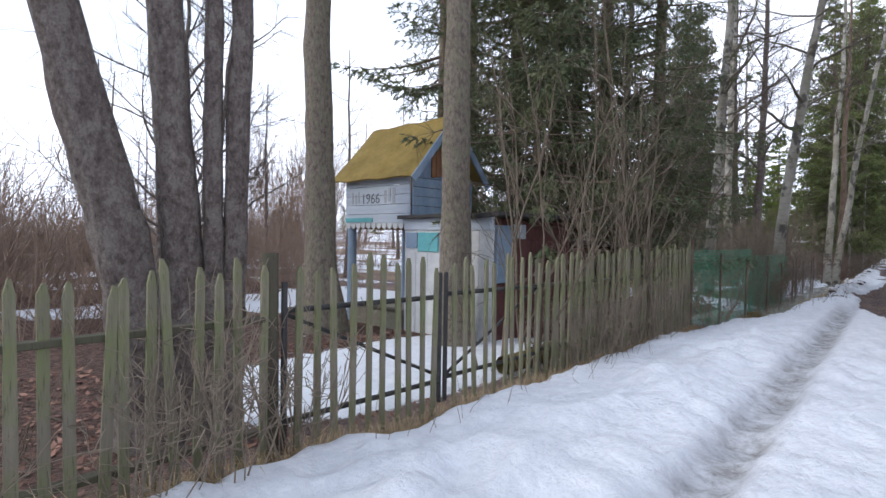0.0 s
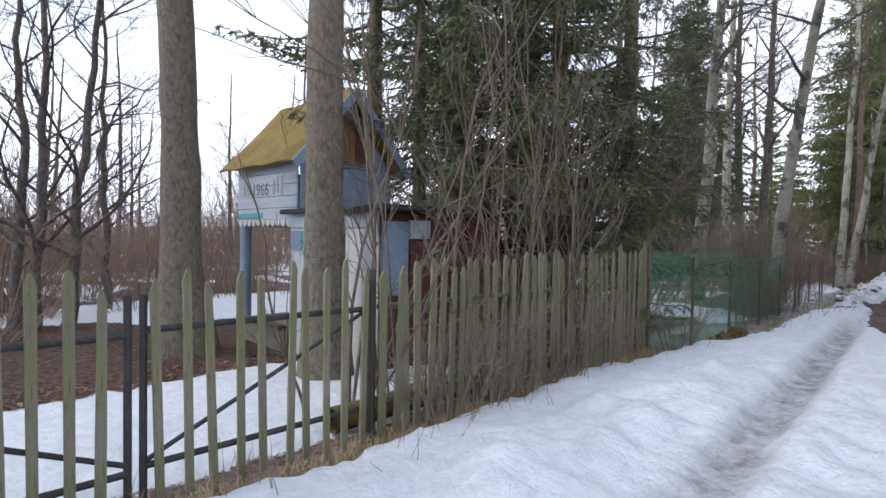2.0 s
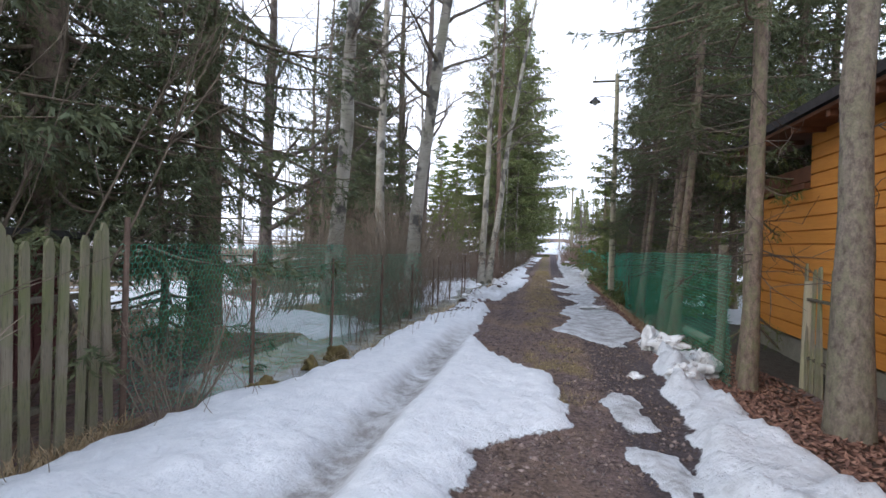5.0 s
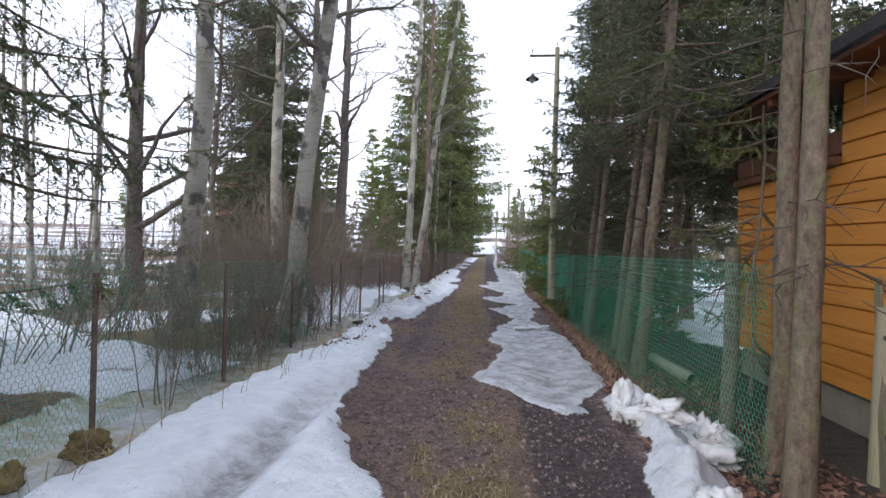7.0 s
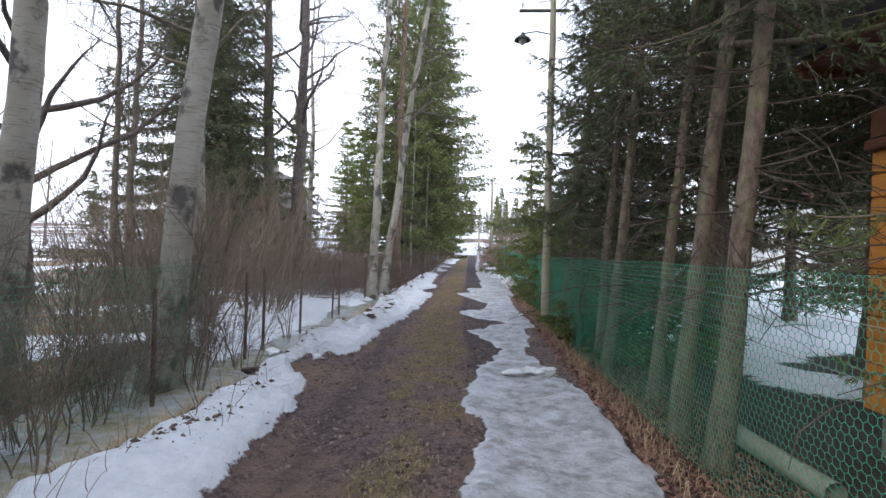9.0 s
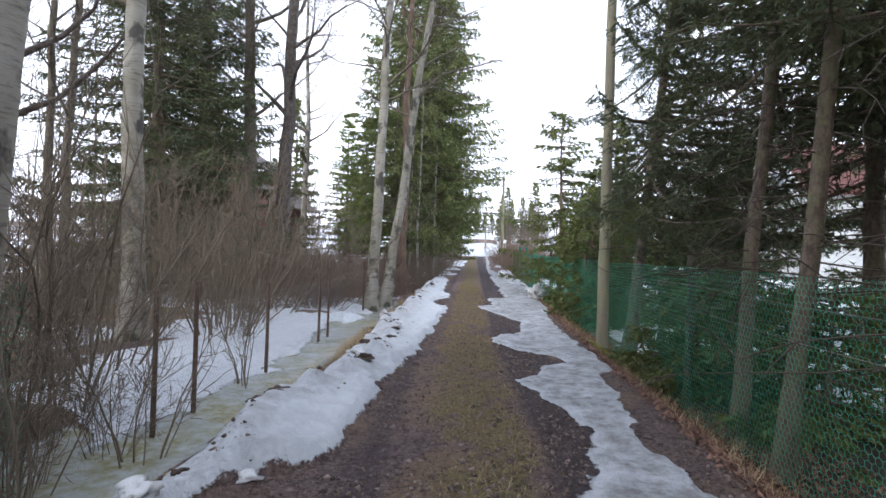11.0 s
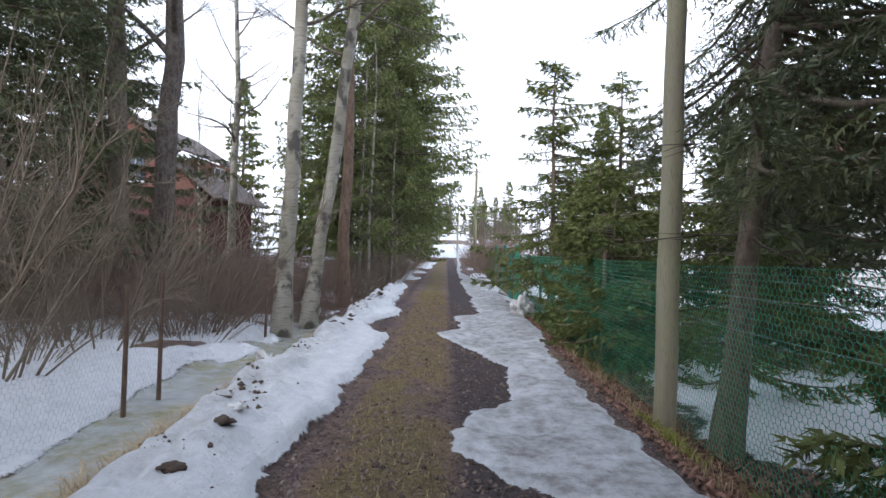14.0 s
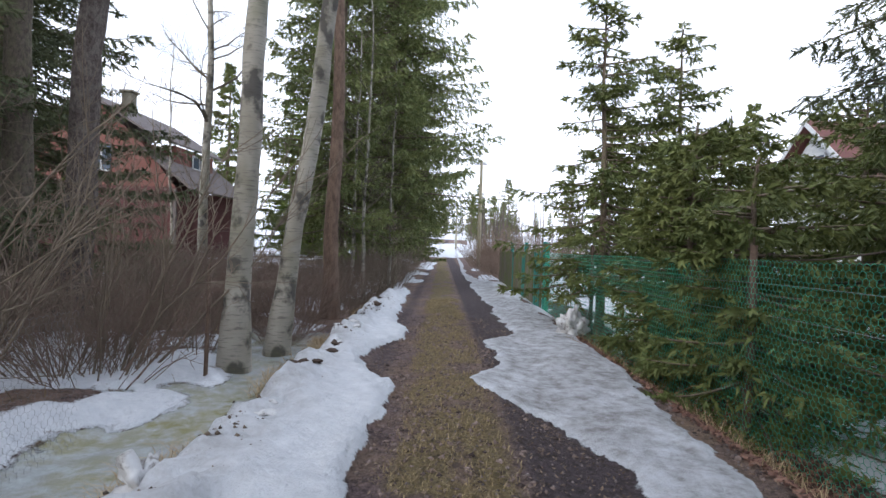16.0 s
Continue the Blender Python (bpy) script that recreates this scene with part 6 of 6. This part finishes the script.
def pick(n, x0, x1, y0, y1, key, low=0.3, bare=True):
    x, y = rs5.uniform(x0, x1, n), rs5.uniform(y0, y1, n)
    d = land(x, y)
    keep = d[key] * rs5.uniform(0.5, 1.2, n) > low
    if bare:
        keep &= d["snow"] < 0.45
    return x[keep], y[keep]


M_LEAF = scatter_mat("fallen_leaves", (0.09, 0.042, 0.032), (0.3, 0.165, 0.115))
x, y = pick(32000, 1.1, 3.0, 7.5, 30, "litter", 0.28)
strewn("leaf_litter", x, y, flakes(rs5, 0.03, 0.6), M_LEAF, "curled brown fallen leaves on the verge", "leaves")
x, y = pick(5000, -6.5, -2.9, -2, 9, "litter", 0.2)
strewn("leaf_litter", x, y, flakes(rs5, 0.04, 0.5), M_LEAF, "brown fallen leaves under the garden trees", "leaves")
M_CROWN_GRASS = scatter_mat("short_lane_grass", (0.15, 0.11, 0.055), (0.44, 0.34, 0.18))
x, y = pick(100000, -1.3, 1.2, 9, 34, "grass", 0.3)
strewn("lane_grass", x, y, blades(rs5, 0.045, 0.0028, 1.3), M_CROWN_GRASS, "short trodden yellow-brown grass on the lane's crown", "grass")
x, y = rs5.uniform(-1.2, 1.6, 30000), rs5.uniform(6.5, 30, 30000)
keep = land(x, y)["snow"] < 0.4
strewn("plant_debris", x[keep], y[keep], flakes(rs5, 0.011, 0.7), scatter_mat("lane_debris", (0.06, 0.04, 0.032), (0.28, 0.2, 0.14)), "crumbled leaves and bark on the lane", "debris")
M_STRAW_BLADE = scatter_mat("bleached_straw", (0.24, 0.165, 0.09), (0.5, 0.38, 0.23))
x, y = pick(40000, -2.7, -1.4, 11.5, 34, "straw", 0.36)
strewn("straw_grass", x, y, blades(rs5, 0.17, 0.003, 1.7), M_STRAW_BLADE, "bleached flattened straw along the ditch", "grass")
x, y = pick(9000, -9, -3.0, 12, 30, "straw", 0.25)
strewn("straw_grass", x, y, blades(rs5, 0.2, 0.004, 0.9), M_STRAW_BLADE, "bleached dead grass in the plot", "grass")
x, y = rs5.uniform(-2.93, -2.62, 6000), rs5.uniform(-2, 9.3, 6000)
strewn("fence_grass", x, y, blades(rs5, 0.13, 0.003, 1.5), M_STRAW_BLADE, "matted brown grass at the foot of the pickets", "grass")
x, y = rs5.normal(1.76, 0.08, 420), rs5.normal(23.15, 0.2, 420)
strewn("green_weed", x, y, blades(rs5, 0.12, 0.006, 0.8), scatter_mat("yellow_green_weed", (0.16, 0.17, 0.03), (0.36, 0.36, 0.07)), "yellow-green weeds at the foot of the pole", "weeds")
x, y = rs5.uniform(1.5, 2.12, 3200), rs5.uniform(13, 32, 3200)
strewn("verge_grass", x, y, blades(rs5, 0.14, 0.003, 1.1), M_STRAW_BLADE, "dry grass at the foot of the netting", "grass")


def pebbles(n, y0, y1):
    x, y = rs5.uniform(-1.2, 1.7, n), rs5.uniform(y0, y1, n)
    d = land(x, y)
    k = d["snow"] < 0.4
    x, y, z = x[k], y[k], d["z"][k]
    oct_v = np.array([[1, 0, 0], [0, 1, 0], [-1, 0, 0], [0, -1, 0], [0, 0, 0.8], [0, 0, -0.5]])
    oct_f = np.array([[0, 1, 4], [1, 2, 4], [2, 3, 4], [3, 0, 4], [1, 0, 5], [2, 1, 5], [3, 2, 5], [0, 3, 5]])
    s = 0.004 + 0.011 * rs5.rand(len(x)) ** 3
    v = oct_v[None] * s[:, None, None] * rs5.uniform(0.6, 1.35, (len(x), 6, 3)) + np.stack([x, y, z], -1)[:, None]
    f = oct_f[None] + 6 * np.arange(len(x))[:, None, None]
    me = mesh_np("gravel", v.reshape(-1, 3), f.reshape(-1, 3), scatter_mat("gravel_stone", (0.09, 0.072, 0.068), (0.24, 0.195, 0.185)))
    tagged(new("gravel", me), "fine loose gravel pressed into the lane", "gravel", kind="stuff")


pebbles(14000, 6.5, 30)


def berm_clods(n):
    y = rs5.uniform(14.5, 33, n)
    x = SNOW_L(y) + rs5.normal(0.22, 0.16, n)
    k = fbm(x * 2.1, y * 2.1, 4) > 0.53
    x, y = x[k], y[k]
    z = land(x, y)["z"]
    oct_v = np.array([[1, 0, 0], [0, 1, 0], [-1, 0, 0], [0, -1, 0], [0, 0, 0.8], [0, 0, -0.5]])
    oct_f = np.array([[0, 1, 4], [1, 2, 4], [2, 3, 4], [3, 0, 4], [1, 0, 5], [2, 1, 5], [3, 2, 5], [0, 3, 5]])
    s = 0.004 + 0.026 * rs5.rand(len(x)) ** 4
    v = oct_v[None] * s[:, None, None] * rs5.uniform(0.5, 1.4, (len(x), 6, 3)) + np.stack([x, y, z], -1)[:, None]
    f = oct_f[None] + 6 * np.arange(len(x))[:, None, None]
    me = mesh_np("berm_dirt", v.reshape(-1, 3), f.reshape(-1, 3), scatter_mat("berm_crumbs", (0.06, 0.045, 0.035), (0.2, 0.15, 0.11)))
    tagged(new("berm_dirt", me), "dark crumbs of earth on the ploughed berm", "dirt", kind="stuff")


berm_clods(3500)


def mud_crumbs(n):
    x, y = rs5.uniform(-1.3, 1.7, n), rs5.uniform(6, 31, n)
    d = land(x, y)
    k = (d["snow"] < 0.4) & (fbm(x * 2.3 + 5, y * 2.3, 3) + 0.25 * rs5.rand(n) > 0.55)
    x, y, z = x[k], y[k], d["z"][k]
    oct_v = np.array([[1, 0, 0], [0, 1, 0], [-1, 0, 0], [0, -1, 0], [0, 0, 0.7], [0, 0, -0.5]])
    oct_f = np.array([[0, 1, 4], [1, 2, 4], [2, 3, 4], [3, 0, 4], [1, 0, 5], [2, 1, 5], [3, 2, 5], [0, 3, 5]])
    s = 0.006 + 0.022 * rs5.rand(len(x)) ** 2
    v = oct_v[None] * s[:, None, None] * rs5.uniform(0.5, 1.5, (len(x), 6, 3)) + np.stack([x, y, z], -1)[:, None]
    f = oct_f[None] + 6 * np.arange(len(x))[:, None, None]
    me = mesh_np("mud_crumbs", v.reshape(-1, 3), f.reshape(-1, 3), scatter_mat("mud_crumb", (0.06, 0.043, 0.038), (0.27, 0.2, 0.175)))
    tagged(new("mud_crumbs", me), "loose crumbs of thawed mud on the lane", "mud", kind="stuff")


mud_crumbs(30000)


def weeds():
    t = Tubes()
    for _ in range(240):
        y = rs5.uniform(2, 16)
        x = float(SNOW_L(y)) + rs5.uniform(-0.25, 0.45) ** 1.0
        t.add(bent((x, y, gz(x, y) - 0.02), (rs5.normal(0, 0.3), rs5.normal(0, 0.3), 1), rs5.uniform(0.12, 0.4), 4, rs5, 0.14), np.linspace(0.0028, 0.0013, 5), 3)
    tagged(new("dry_weeds", t.mesh("dry_weeds", M_BUSH)), "dry weed stalks poking out of the snow edge", "weeds", kind="stuff")


def fence_stalks():
    t = Tubes()
    for _ in range(420):
        y = rs5.uniform(14, 31)
        x = float(NET_X(y)) - abs(rs5.normal(0.05, 0.2))
        lean = (rs5.normal(-0.5, 0.6), rs5.normal(0, 0.8), rs5.uniform(0.15, 0.8))
        t.add(bent((x, y, gz(x, y) - 0.02), lean, rs5.uniform(0.15, 0.5), 4, rs5, 0.16, -0.05), np.linspace(0.0035, 0.0014, 5), 3)
    m = scatter_mat("dead_bracken_stalk", (0.16, 0.075, 0.045), (0.4, 0.26, 0.15))
    tagged(new("dead_stalks", t.mesh("dead_stalks", m)), "broken reddish-brown dead stalks below the netting", "weeds", kind="stuff")


weeds()
fence_stalks()
